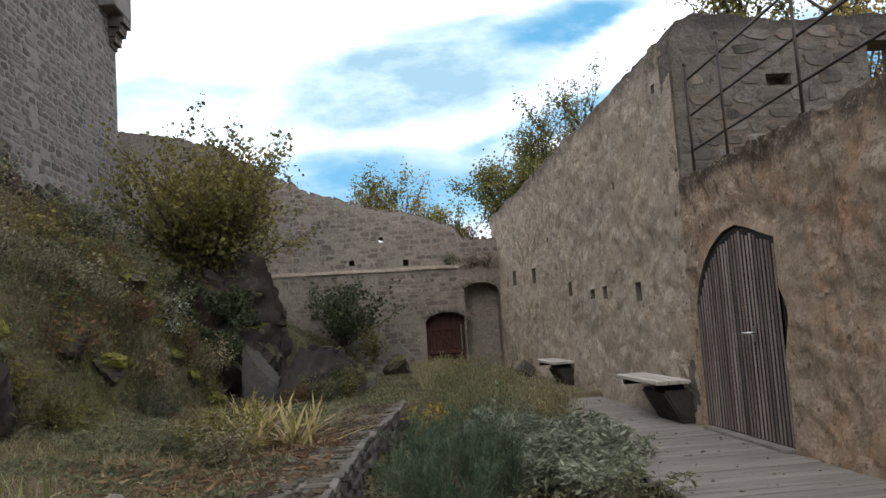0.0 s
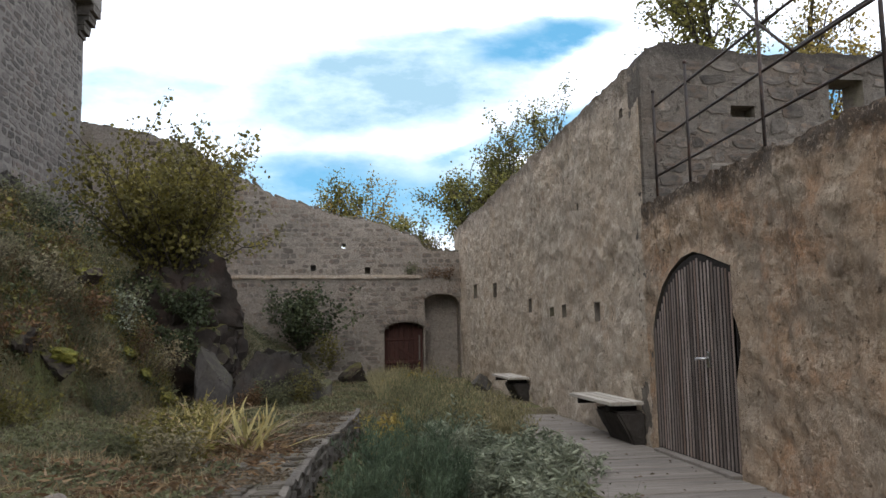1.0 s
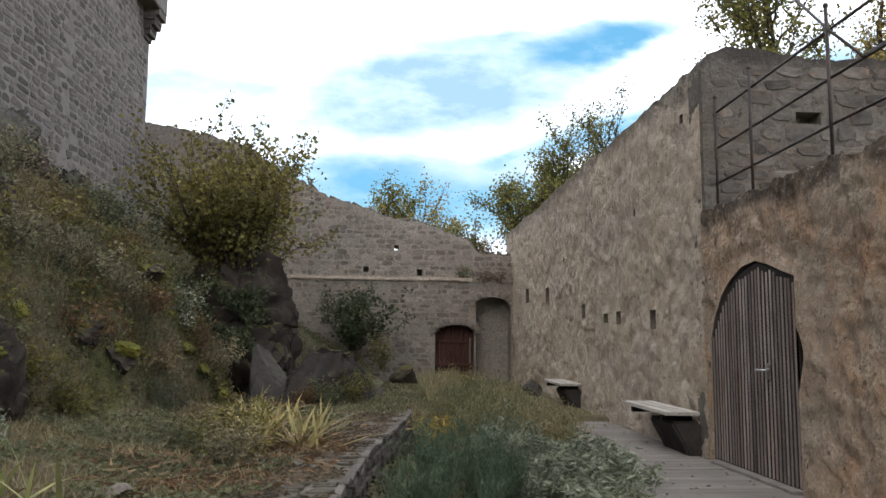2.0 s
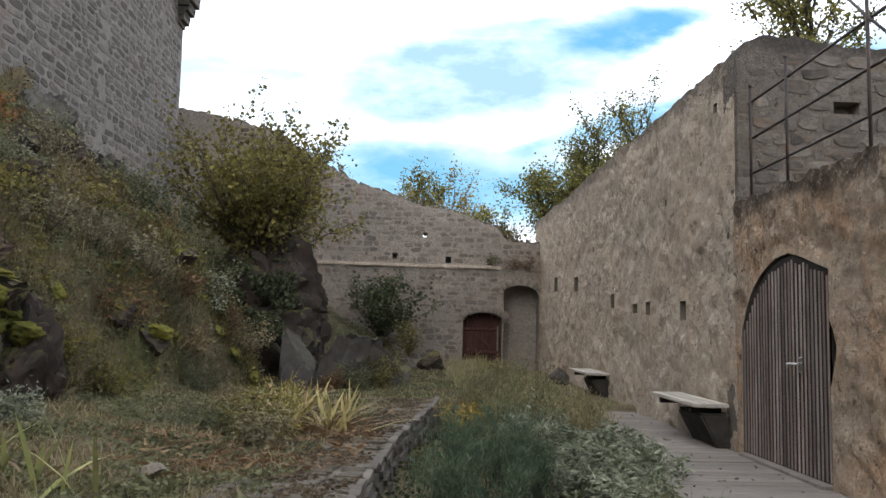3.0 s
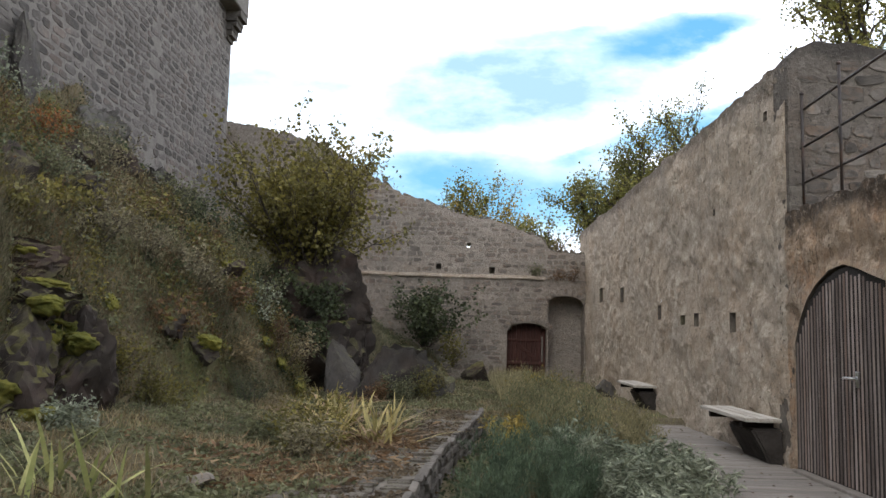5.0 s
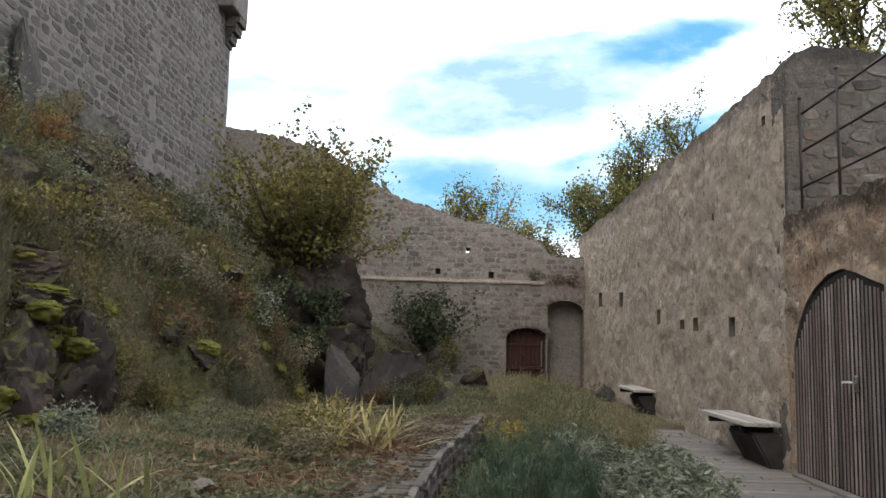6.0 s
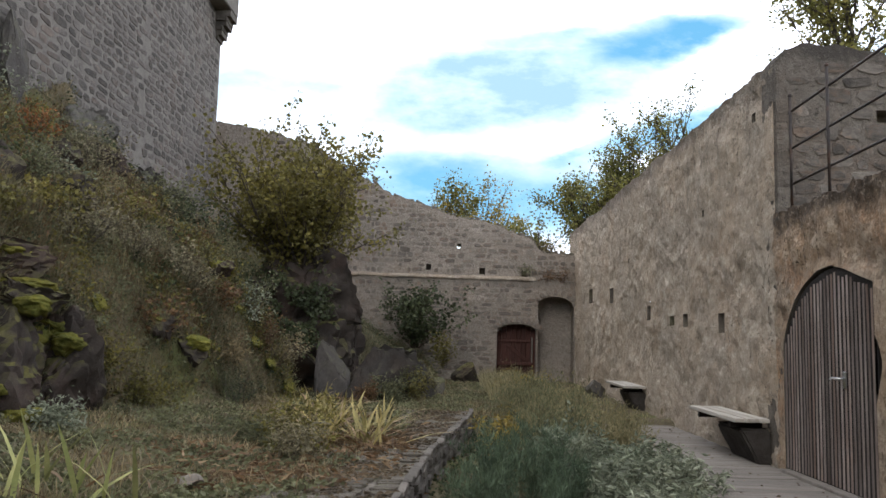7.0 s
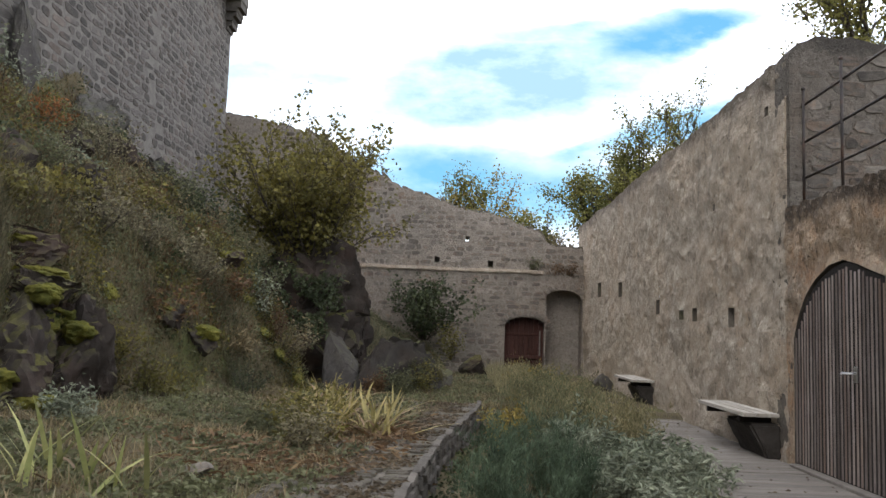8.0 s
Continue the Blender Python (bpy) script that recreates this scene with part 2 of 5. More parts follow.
DARK_BOULDER = material("dark_boulder", (0.04, 0.035, 0.031), (0.02, 0.017, 0.015), (0.068, 0.06, 0.053), 2.2, 0.9, 0.9, 22, 0.2, (0.055, 0.04, 0.03), 1.0, 0.5, growth=(0.075, 0.075, 0.03))
CRAG = material("grey_crag", (0.095, 0.086, 0.077), (0.045, 0.04, 0.036), (0.15, 0.138, 0.124), 3.0, 0.92, 0.9, 22, 0.2, (0.05, 0.045, 0.035), 1.0, 0.5, growth=(0.07, 0.072, 0.03))
PALE_ROCK = material("pale_boulder", (0.066, 0.058, 0.052), (0.034, 0.03, 0.027), (0.1, 0.09, 0.081), 1.8, 0.9, 0.7, 20, 0.2, (0.07, 0.062, 0.04), 1.0, 0.45, growth=(0.075, 0.072, 0.03))
SOIL = material("soil_and_litter", (0.105, 0.085, 0.05), (0.055, 0.045, 0.028), (0.17, 0.135, 0.075), 3.0, 1.0, 0.9, 45, 0.0, (0.085, 0.10, 0.03), 0.9, 0.8)
# bench bracket masonry with the shade under the seat put into its colour
SHADED_MASONRY = material("masonry_in_shade", (0.032, 0.027, 0.023), (0.016, 0.013, 0.011), (0.055, 0.047, 0.04), 4.0, 0.9, 0.8, 24, 0.2)
PAVING = material("path_stone", (0.11, 0.092, 0.074), (0.06, 0.05, 0.04), (0.165, 0.142, 0.116), 5.0, 0.92, 0.7, 30, 0.4, (0.11, 0.11, 0.05), 2.0, 0.45)
PLANK = material("weathered_plank", (0.185, 0.162, 0.139), (0.12, 0.104, 0.088), (0.245, 0.218, 0.19), 2.0, 0.85, 0.5, 18, 0.3, (0.15, 0.125, 0.10), 0.7, 0.5, (0.8, 9, 9))
BENCH_WOOD = material("bleached_bench_wood", (0.43, 0.39, 0.335), (0.32, 0.285, 0.24), (0.50, 0.46, 0.40), 2.0, 0.85, 0.5, 16, 0.2, (0.25, 0.225, 0.19), 0.8, 0.4, (9, 0.8, 9))
SLAT = material("silvered_slat", (0.17, 0.135, 0.117), (0.085, 0.062, 0.05), (0.3, 0.262, 0.24), 2.0, 0.8, 0.5, 14, 0.85, (0.12, 0.065, 0.04), 0.5, 0.6, (10, 10, 0.7))
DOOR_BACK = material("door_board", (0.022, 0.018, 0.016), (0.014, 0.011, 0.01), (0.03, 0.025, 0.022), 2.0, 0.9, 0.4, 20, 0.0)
RED_WOOD = material("red_painted_wood", (0.05, 0.021, 0.016), (0.028, 0.013, 0.01), (0.08, 0.032, 0.024), 2.5, 0.8, 0.4, 20, 0.3, None, 1, 0.5, (8, 8, 0.8))
IRON = material("wrought_iron", (0.032, 0.026, 0.024), (0.02, 0.017, 0.016), (0.06, 0.042, 0.034), 6.0, 0.6, 0.3, 50, 0.2, (0.09, 0.045, 0.025), 4.0, 0.5, None, 0.4, 0.4)
STEEL = material("brushed_steel", (0.62, 0.62, 0.62), (0.5, 0.5, 0.5), (0.7, 0.7, 0.7), 8.0, 0.3, 0.05, 60, 0.0, None, 1, 0, None, 0.5, 1.0)
BARK = material("bark", (0.075, 0.06, 0.048), (0.04, 0.032, 0.026), (0.12, 0.10, 0.08), 6.0, 0.95, 0.8, 30, 0.3, None, 1, 0.5, (6, 6, 1))
MOSS = material("yellow_moss", (0.14, 0.13, 0.024), (0.065, 0.062, 0.015), (0.24, 0.21, 0.035), 5.0, 1.0, 1.0, 60, 0.3, (0.06, 0.07, 0.015), 3.0, 0.6)


def leafy(name, a, b, c, rand=0.9, scale=0.9):
    return material(name, a, b, c, scale, 0.6, 0.0, 12, rand, None, 1, 0.5, None, 0.25, 0.0, "Object", 0.35)


LEAF_HAZEL = leafy("autumn_hazel_leaf", (0.14, 0.122, 0.033), (0.07, 0.066, 0.02), (0.24, 0.195, 0.05))
LEAF_DARK = leafy("dark_leaf", (0.055, 0.068, 0.032), (0.03, 0.04, 0.02), (0.1, 0.112, 0.048))
LEAF_TREE = leafy("autumn_tree_leaf", (0.13, 0.13, 0.035), (0.07, 0.085, 0.025), (0.26, 0.21, 0.045))
LEAF_GOLD = leafy("golden_tree_leaf", (0.25, 0.19, 0.05), (0.13, 0.12, 0.035), (0.36, 0.25, 0.06))
GRASS = leafy("tired_grass", (0.19, 0.148, 0.075), (0.095, 0.077, 0.04), (0.3, 0.228, 0.125), 0.9, 0.7)
OLIVE = leafy("olive_grass", (0.18, 0.156, 0.092), (0.1, 0.088, 0.055), (0.28, 0.24, 0.145), 0.9, 0.7)
HERB = leafy("green_herb", (0.118, 0.12, 0.062), (0.066, 0.07, 0.036), (0.195, 0.19, 0.1))
IRIS = leafy("iris_blade", (0.27, 0.28, 0.105), (0.16, 0.2, 0.07), (0.44, 0.4, 0.17))
RIDGE = leafy("mossy_grass", (0.2, 0.175, 0.04), (0.11, 0.105, 0.025), (0.3, 0.245, 0.06))
REED = leafy("yellowing_blade", (0.27, 0.225, 0.085), (0.15, 0.145, 0.055), (0.42, 0.32, 0.13))
STRAW = leafy("withered_blade", (0.25, 0.165, 0.09), (0.13, 0.08, 0.05), (0.36, 0.26, 0.15))
RUST = leafy("rust_leaf", (0.125, 0.072, 0.036), (0.07, 0.04, 0.024), (0.20, 0.115, 0.05))
ORANGE = leafy("orange_leaf", (0.22, 0.09, 0.03), (0.12, 0.05, 0.02), (0.33, 0.15, 0.05))
LITTER = leafy("brown_litter", (0.115, 0.085, 0.055), (0.06, 0.045, 0.03), (0.20, 0.15, 0.095))
SAGE = leafy("sage_leaf", (0.18, 0.198, 0.135), (0.075, 0.09, 0.053), (0.34, 0.35, 0.255))
ROSEMARY = leafy("broom_needle", (0.065, 0.095, 0.055), (0.035, 0.055, 0.032), (0.125, 0.16, 0.095))
STALK = leafy("seed_stalk", (0.22, 0.192, 0.1), (0.115, 0.11, 0.056), (0.34, 0.285, 0.15))


# ---- mesh helpers ----
def part(name, bm, mat, parent=None, label="", smooth=False):
    """Links a bmesh as one mesh object."""
    me = bpy.data.meshes.new(name)
    bm.to_mesh(me)
    bm.free()
    return hang(name, me, mat, parent, label, smooth)


def hang(name, me, mat, parent=None, label="", smooth=False):
    if mat is not None and not me.materials:
        for m in mat if isinstance(mat, tuple) else (mat,):
            me.materials.append(m)
    if smooth:
        me.polygons.foreach_set("use_smooth", [True] * len(me.polygons))
    ob = new(name, me)
    if parent is not None:
        ob.parent = parent
    if label:
        ob["label"] = label
    return ob


def raw_mesh(name, verts, faces):
    me = bpy.data.meshes.new(name)
    me.from_pydata(verts, [], faces)
    me.update()
    return me


def empty(name, at, label, category, group="", kind=""):
    ob = new(name)
    ob.location = at
    ob.empty_display_size = 0.1
    return tagged(ob, label, category, group, kind)


def box_bm(x0, x1, y0, y1, z0, z1, bevel=0.0, seg=1):
    bm = bmesh.new()
    bmesh.ops.create_cube(bm, size=1, matrix=Matrix.Translation(((x0 + x1) / 2, (y0 + y1) / 2, (z0 + z1) / 2)) @ Matrix.Diagonal((x1 - x0, y1 - y0, z1 - z0, 1)))
    if bevel:
        bmesh.ops.bevel(bm, geom=bm.edges[:], offset=bevel, segments=seg, affect="EDGES")
    return bm


def tube(pts, radii, sides=8):
    """Vertices and faces of a tube along points, closed at its ends."""
    verts, faces = [], []
    pts = [Vector(p) for p in pts]
    for i, p in enumerate(pts):
        d = (pts[min(i + 1, len(pts) - 1)] - pts[max(i - 1, 0)]).normalized()
        side = d.cross(Vector((0, 0, 1)) if abs(d.z) < 0.95 else Vector((1, 0, 0))).normalized()
        up = side.cross(d)
        r = radii[i] if isinstance(radii, (list, tuple)) else radii
        for k in range(sides):
            a = 2 * math.pi * k / sides
            verts.append(p + r * (math.cos(a) * side + math.sin(a) * up))
    for i in range(len(pts) - 1):
        for k in range(sides):
            faces.append((i * sides + k, i * sides + (k + 1) % sides, (i + 1) * sides + (k + 1) % sides, (i + 1) * sides + k))
    faces.append(tuple(range(sides))[::-1])
    faces.append(tuple((len(pts) - 1) * sides + k for k in range(sides)))
    return verts, faces


def fbm(x, y, z, scale=1.0, octaves=4):
    return noise.fractal(Vector((x * scale, y * scale, z * scale)), 0.9, 2.0, octaves, noise_basis="PERLIN_ORIGINAL")


def uneven(p, rough):
    return rough * (fbm(p.x, p.y, p.z, 0.9) + 0.45 * fbm(p.x + 9, p.y, p.z, 3.6, 4) - 0.55 * abs(fbm(p.x, p.y + 4, p.z, 7.0, 4)))


def wall_mesh(name, place, u0, u1, bottom, top, depth, cuts=(), step=0.14, rough=0.03, extra=()):
    """A thick wall with real openings. place(u, z, d) gives the point at u along, z up and d behind the face.
    top is a function of u; a cut is (ua, ub, lo(u), hi(u), through or its depth). The face is uneven."""
    marks = {round(u0, 4), round(u1, 4)}
    n = max(1, int((u1 - u0) / step))
    marks |= {round(u0 + (u1 - u0) * i / n, 4) for i in range(n + 1)}
    for c in cuts:
        marks |= {round(c[0], 4), round(c[1], 4)}
        k = max(2, int((c[1] - c[0]) / 0.07))
        marks |= {round(c[0] + (c[1] - c[0]) * i / k, 4) for i in range(k + 1)}
    us = sorted(m for m in marks if u0 - 1e-6 <= m <= u1 + 1e-6)
    verts, faces, index, reveal = [], [], {}, set()

    def vert(u, z, d):
        key = (round(u, 3), round(z, 3), round(d, 3))
        if key not in index:
            p = Vector(place(u, z, d))
            if d < 0.001:
                out = Vector(place(u, z, -1)) - Vector(place(u, z, 0))
                damp = 1.0
                for c in cuts:
                    gu = max(c[0] - u, u - c[1], 0.0)
                    if gu < 0.15:
                        at_u = min(max(u, c[0]), c[1])
                        damp = min(damp, math.hypot(gu, max(c[2](at_u) - z, z - c[3](at_u), 0.0)) / 0.15)
                p = p + out * uneven(p, rough) * damp
            index[key] = len(verts)
            verts.append(p)
        return index[key]

    for a, b in zip(us[:-1], us[1:]):
        mid = (a + b) / 2
        here = sorted((c for c in cuts if c[0] < mid < c[1]), key=lambda c: c[2](mid))
        edges = [(bottom, bottom)]
        for c in here:
            first = len(faces)
            edges += [(c[2](a), c[2](b)), (c[3](a), c[3](b))]
            lo, hi, back = (c[2](a), c[2](b)), (c[3](a), c[3](b)), c[4] if c[4] else depth
            faces.append((vert(a, lo[0], 0), vert(b, lo[1], 0), vert(b, lo[1], back), vert(a, lo[0], back)))
            faces.append((vert(a, hi[0], 0), vert(a, hi[0], back), vert(b, hi[1], back), vert(b, hi[1], 0)))
            if c[4]:
                faces.append((vert(a, lo[0], back), vert(b, lo[1], back), vert(b, hi[1], back), vert(a, hi[0], back)))
            for u, edge in ((a, c[0]), (b, c[1])):
                if abs(u - edge) < 1e-3 and c[3](u) - c[2](u) > 0.01:
                    n_up = max(1, int((c[3](u) - c[2](u)) / step))
                    zs_ = [c[2](u) + (c[3](u) - c[2](u)) * i / n_up for i in range(n_up + 1)]
                    for za, zb in zip(zs_[:-1], zs_[1:]):
                        faces.append((vert(u, za, 0), vert(u, za, back), vert(u, zb, back), vert(u, zb, 0)))
            reveal.update(range(first, len(faces)))
        edges.append((top(a), top(b)))
        for (la, lb), (ha, hb) in zip(edges[0::2], edges[1::2]):
            if ha - la < 1e-4 and hb - lb < 1e-4:
                continue
            rows = max(1, int(max(ha - la, hb - lb) / step))
            for r in range(rows):
                f, g = r / rows, (r + 1) / rows
                za, zb, zc, zd = la + (ha - la) * f, lb + (hb - lb) * f, lb + (hb - lb) * g, la + (ha - la) * g
                faces.append((vert(a, za, 0), vert(b, zb, 0), vert(b, zc, 0), vert(a, zd, 0)))
            faces.append((vert(a, la, depth), vert(a, ha, depth), vert(b, hb, depth), vert(b, lb, depth)))
        faces.append((vert(a, top(a), 0), vert(b, top(b), 0), vert(b, top(b), depth), vert(a, top(a), depth)))
        faces.append((vert(a, bottom, 0), vert(a, bottom, depth), vert(b, bottom, depth), vert(b, bottom, 0)))
    for u in (us[0], us[-1]):
        rows = max(1, int((top(u) - bottom) / step))
        for r in range(rows):
            z, y = bottom + (top(u) - bottom) * r / rows, bottom + (top(u) - bottom) * (r + 1) / rows
            faces.append((vert(u, z, 0), vert(u, z, depth), vert(u, y, depth), vert(u, y, 0)))
    me = raw_mesh(name, verts, faces)
    bm = bmesh.new()
    bm.from_mesh(me)
    bmesh.ops.recalc_face_normals(bm, faces=bm.faces)
    bm.to_mesh(me)
    bm.free()
    me.polygons.foreach_set("use_smooth", [True] * len(me.polygons))
    me.set_sharp_from_angle(angle=radians(55))
    # faces inside openings take the second material, which colours their shade dark
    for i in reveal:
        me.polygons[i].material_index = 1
    return me


def level(z):
    return lambda u: z


def arch(ua, ub, spring, rise):
    mid, half = (ua + ub) / 2, (ub - ua) / 2
    return lambda u: spring + rise * math.sqrt(max(0.0, 1 - ((u - mid) / half) ** 2))


def profile(us, zs, rag=0.04, seed=0.0):
    return lambda u: float(np.interp(u, us, zs)) + rag * fbm(u + seed, seed, 0, 1.6) + 0.6 * rag * fbm(u, seed + 3, 0, 6.0, 2)


# irregular stones: a few shapes in a unit cell, each with a worn, raised face
def stone_shape(seed):
    r = random.Random(seed)
    ring = []
    for cx, cy, first in ((1, -1, 0), (1, 1, 1), (-1, 1, 0), (-1, -1, 1)):
        x, y = cx * r.uniform(0.36, 0.5), cy * r.uniform(0.33, 0.52)
        a, b = r.uniform(0.06, 0.24), r.uniform(0.1, 0.32)
        two = [(x - cx * a, y), (x, y - cy * b)]
        ring += two if not first else two[::-1]
    n = len(ring)
    verts = [(x, y, 0.6) for x, y in ring] + [(x * 0.98, y * 0.98, -0.5) for x, y in ring]
    verts += [(x * 0.9, y * 0.88, -0.95 + r.uniform(-0.12, 0.12)) for x, y in ring]
    faces = [(j * n + k, j * n + (k + 1) % n, (j + 1) * n + (k + 1) % n, (j + 1) * n + k) for j in range(2) for k in range(n)]
    faces.append(tuple(2 * n + k for k in range(n)))
    return verts, faces


STONES = [stone_shape(s) for s in range(20)]


def rubble(parent, place, u0, u1, z0, z1, course, long, mat, keep, near, proud=0.03, seed=1, cover=1.0, name="stone", rough=0.0):
    """Courses of irregular stones on a wall face. The ones that near() picks are objects, the rest one joined part."""
    rnd = random.Random(seed)
    shared = []
    for verts, faces in STONES:
        me = raw_mesh(name, verts, faces)
        me.materials.append(mat)
        shared.append(me)
    rest_v, rest_f, count, z = [], [], 0, z0
    while z < z1:
        h, u = course * rnd.uniform(0.75, 1.3), u0 - rnd.uniform(0, long)
        while u < u1:
            w = long * rnd.choice((rnd.uniform(0.4, 0.8), rnd.uniform(0.75, 1.2), rnd.uniform(1.1, 1.6)))
            cu_, cz = u + w / 2, z + h / 2 + rnd.uniform(-0.08, 0.08) * h
            hh = h * rnd.uniform(0.74, 1.0)
            u += w
            k, tilt, push = rnd.randrange(len(STONES)), rnd.uniform(-0.12, 0.12), proud * rnd.uniform(0.6, 1.3)
            if rnd.random() > cover or not keep(cu_, cz, w / 2, hh / 2):
                continue
            o = Vector(place(cu_, cz, 0))
            if rough:
                world_o = o + parent.location
                o = o + (o - Vector(place(cu_, cz, 1))).normalized() * uneven(world_o, rough)
            eu = (Vector(place(cu_ + 0.05, cz, 0)) - Vector(place(cu_, cz, 0))) * 20 * w * 0.97
            ez = (Vector(place(cu_, cz + 0.05, 0)) - Vector(place(cu_, cz, 0))) * 20 * hh * 1.0
            ed = (Vector(place(cu_, cz, 1)) - Vector(place(cu_, cz, 0))) * push
            c, s = math.cos(tilt), math.sin(tilt)
            eu, ez = eu * c + ez.normalized() * w * s * 0.97, ez * c - eu.normalized() * hh * s
            m = Matrix((eu, ez, ed)).transposed().to_4x4()
            m.translation = o
            if count < 300 and near(cu_, cz):
                ob = new(name, shared[k])
                ob.parent, ob.matrix_local = parent, m
                count += 1
            else:
                base = len(rest_v)
                rest_v += [m @ Vector(v) for v in STONES[k][0]]
                rest_f += [tuple(base + i for i in f) for f in STONES[k][1]]
        z += h
    if rest_v:
        ob = hang("stonework", raw_mesh("stonework", rest_v, rest_f), mat, parent)
        ob["kind"] = "stuff"


# ---- ground ----
def foot(y):
    """Where the bank begins, along the yard."""
    return float(np.interp(y, [-6, 2, 4, 6, 8, 10, 11.8, 12.5, 13.6, 14.5, 15.5, 18, 21.4], [-5.0, -4.8, -4.6, -4.3, -3.8, -3.1, -2.6, -3.5, -3.7, -2.8, -2.0, -0.9, -0.2]))


def path_right(y):
    return float(np.interp(y, [-6, 2, 4.4, 6, 9.7, 15, 21], [-0.9, -0.42, -0.25, -0.12, 0.38, 0.66, 0.9]))


# knolls and rock ribs in the bank: x, y, height, radii
BUMPS = [(-3.85, 10.5, 0.3, 0.4, 0.5), (-3.75, 9.0, 0.25, 0.3, 0.35), (-5.2, 8.6, -0.3, 0.7, 0.8), (-5.4, 11.0, 0.3, 0.7, 0.6), (-6.2, 13.5, 0.4, 0.8, 0.9)]


def ground_height(x, y):
    d = foot(y) - x
    rise = float(np.interp(d, [0, 0.2, 0.5, 0.9, 2, 3, 4, 4.7, 8], [0, 0.62, 1.22, 1.72, 2.55, 3.3, 4.15, 5.45, 5.8]))
    rise *= float(np.interp(y, [12, 17, 22], [1.0, 0.62, 0.55])) * float(np.interp(y, [4, 6, 8, 10, 12], [1.5, 1.45, 1.28, 1.08, 1.0]))
    pr = path_right(y)
    yard = 0.15 if x < pr - 0.1 else float(np.interp(x, [pr - 0.1, pr + 0.02, pr + 0.5, 2.2, 2.6], [0.1, -0.22, -0.22, -0.22, -0.3]))
    if y > 10.2:
        yard = yard + (0.04 - yard) * min(1.0, (y - 10.2) / 0.8)
    yard += 0.12 * max(0.0, -1.8 - max(x, -5.0))
    z = yard + rise + 0.05 * fbm(x, y, 0, 1.3) + 0.025 * fbm(x, y, 4, 5.0, 3)
    if d > 0.1:
        z += min(1.0, d) * (0.24 * fbm(x, y, 2, 0.8) + 0.16 * fbm(x, y, 7, 2.2) - 0.12 * abs(fbm(x + 3, y, z, 1.5, 3)))
    for bx, by, rise_, rx, ry in BUMPS:
        e = ((x - bx) / rx) ** 2 + ((y - by) / ry) ** 2
        if e < 4:
            z += rise_ * math.exp(-e)
    if y > 22.0:
        z = z * max(0.0, 1 - (y - 22) / 5) - 0.3 * min(1.0, (y - 22) / 5)
    return z


xs = [-900, -300, -100, -40, -20, -13] + [round(-9.5 + 0.14 * i, 3) for i in range(103)] + [6, 9, 14, 25, 60, 200, 900]
ys = [-900, -300, -80, -25, -10] + [round(-6 + 0.16 * i, 3) for i in range(176)] + [24, 28, 40, 80, 250, 900]
gv = [(x, y, ground_height(x, y)) for y in ys for x in xs]
gf = [(j * len(xs) + i, j * len(xs) + i + 1, (j + 1) * len(xs) + i + 1, (j + 1) * len(xs) + i) for j in range(len(ys) - 1) for i in range(len(xs) - 1)]
ground = tagged(hang("ground", raw_mesh("ground", gv, gf), SOIL, smooth=True), "brown soil with leaf litter rising into a steep overgrown bank", "ground", kind="structure")

# ---- walls ----
WALL_X, BACK_Y, CORNER_Y = 3.8, 21.4, 6.78


def east(u, z, d):
    return (WALL_X + d, u, z)


def slot(u, z, w, h, deep=0.3):
    return (u - w / 2, u + w / 2, level(z - h / 2), level(z + h / 2), deep)


slots = [slot(18.66, 2.52, 0.5, 0.38), slot(15.96, 2.40, 0.42, 0.34), slot(12.53, 1.90, 0.26, 0.27), slot(10.98, 1.73, 0.28, 0.16),
         slot(10.23, 1.72, 0.25, 0.21), slot(8.56, 1.655, 0.24, 0.27), slot(14.2, 3.05, 0.1, 0.1, 0.15), slot(9.3, 3.3, 0.1, 0.1, 0.12), slot(7.3, 4.2, 0.12, 0.12, 0.15)]
# hole faces are coloured darker than the render, as if in shade
wall_east = tagged(hang("wall_east", wall_mesh("wall_east", east, CORNER_Y, 22.3, -0.6, profile([6.9, 7.0, 7.3, 9, 22], [4.66, 4.72, 4.78, 4.72, 4.68], 0.025, 2.0), 0.9, slots, 0.05, 0.055), (RENDER, COPING_AND_HOLE)),
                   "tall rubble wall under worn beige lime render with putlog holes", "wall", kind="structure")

door_us = [4.66, 4.9, 5.15, 5.4, 5.7, 6.0, 6.2, 6.4, 6.52]
door_zs = [1.93, 2.0, 2.08, 2.13, 2.09, 1.97, 1.83, 1.62, 1.44]
cut_us = [4.66, 4.9, 5.15, 5.42, 5.72, 6.03, 6.25, 6.44, 6.56]
cut_zs = [1.97, 2.04, 2.12, 2.18, 2.15, 2.02, 1.87, 1.64, 1.4]


def door_top(u):
    return float(np.interp(u, door_us, door_zs))


def jamb_top(u):
    return float(np.interp(u, cut_us, cut_zs))


notch_hi = lambda u: float(np.interp(u, [4.55, 4.58, 4.62, 4.66], [1.27, 1.37, 1.45, 1.5]))
notch_lo = lambda u: float(np.interp(u, [4.55, 4.58, 4.62, 4.66], [1.22, 1.12, 1.0, 0.9]))
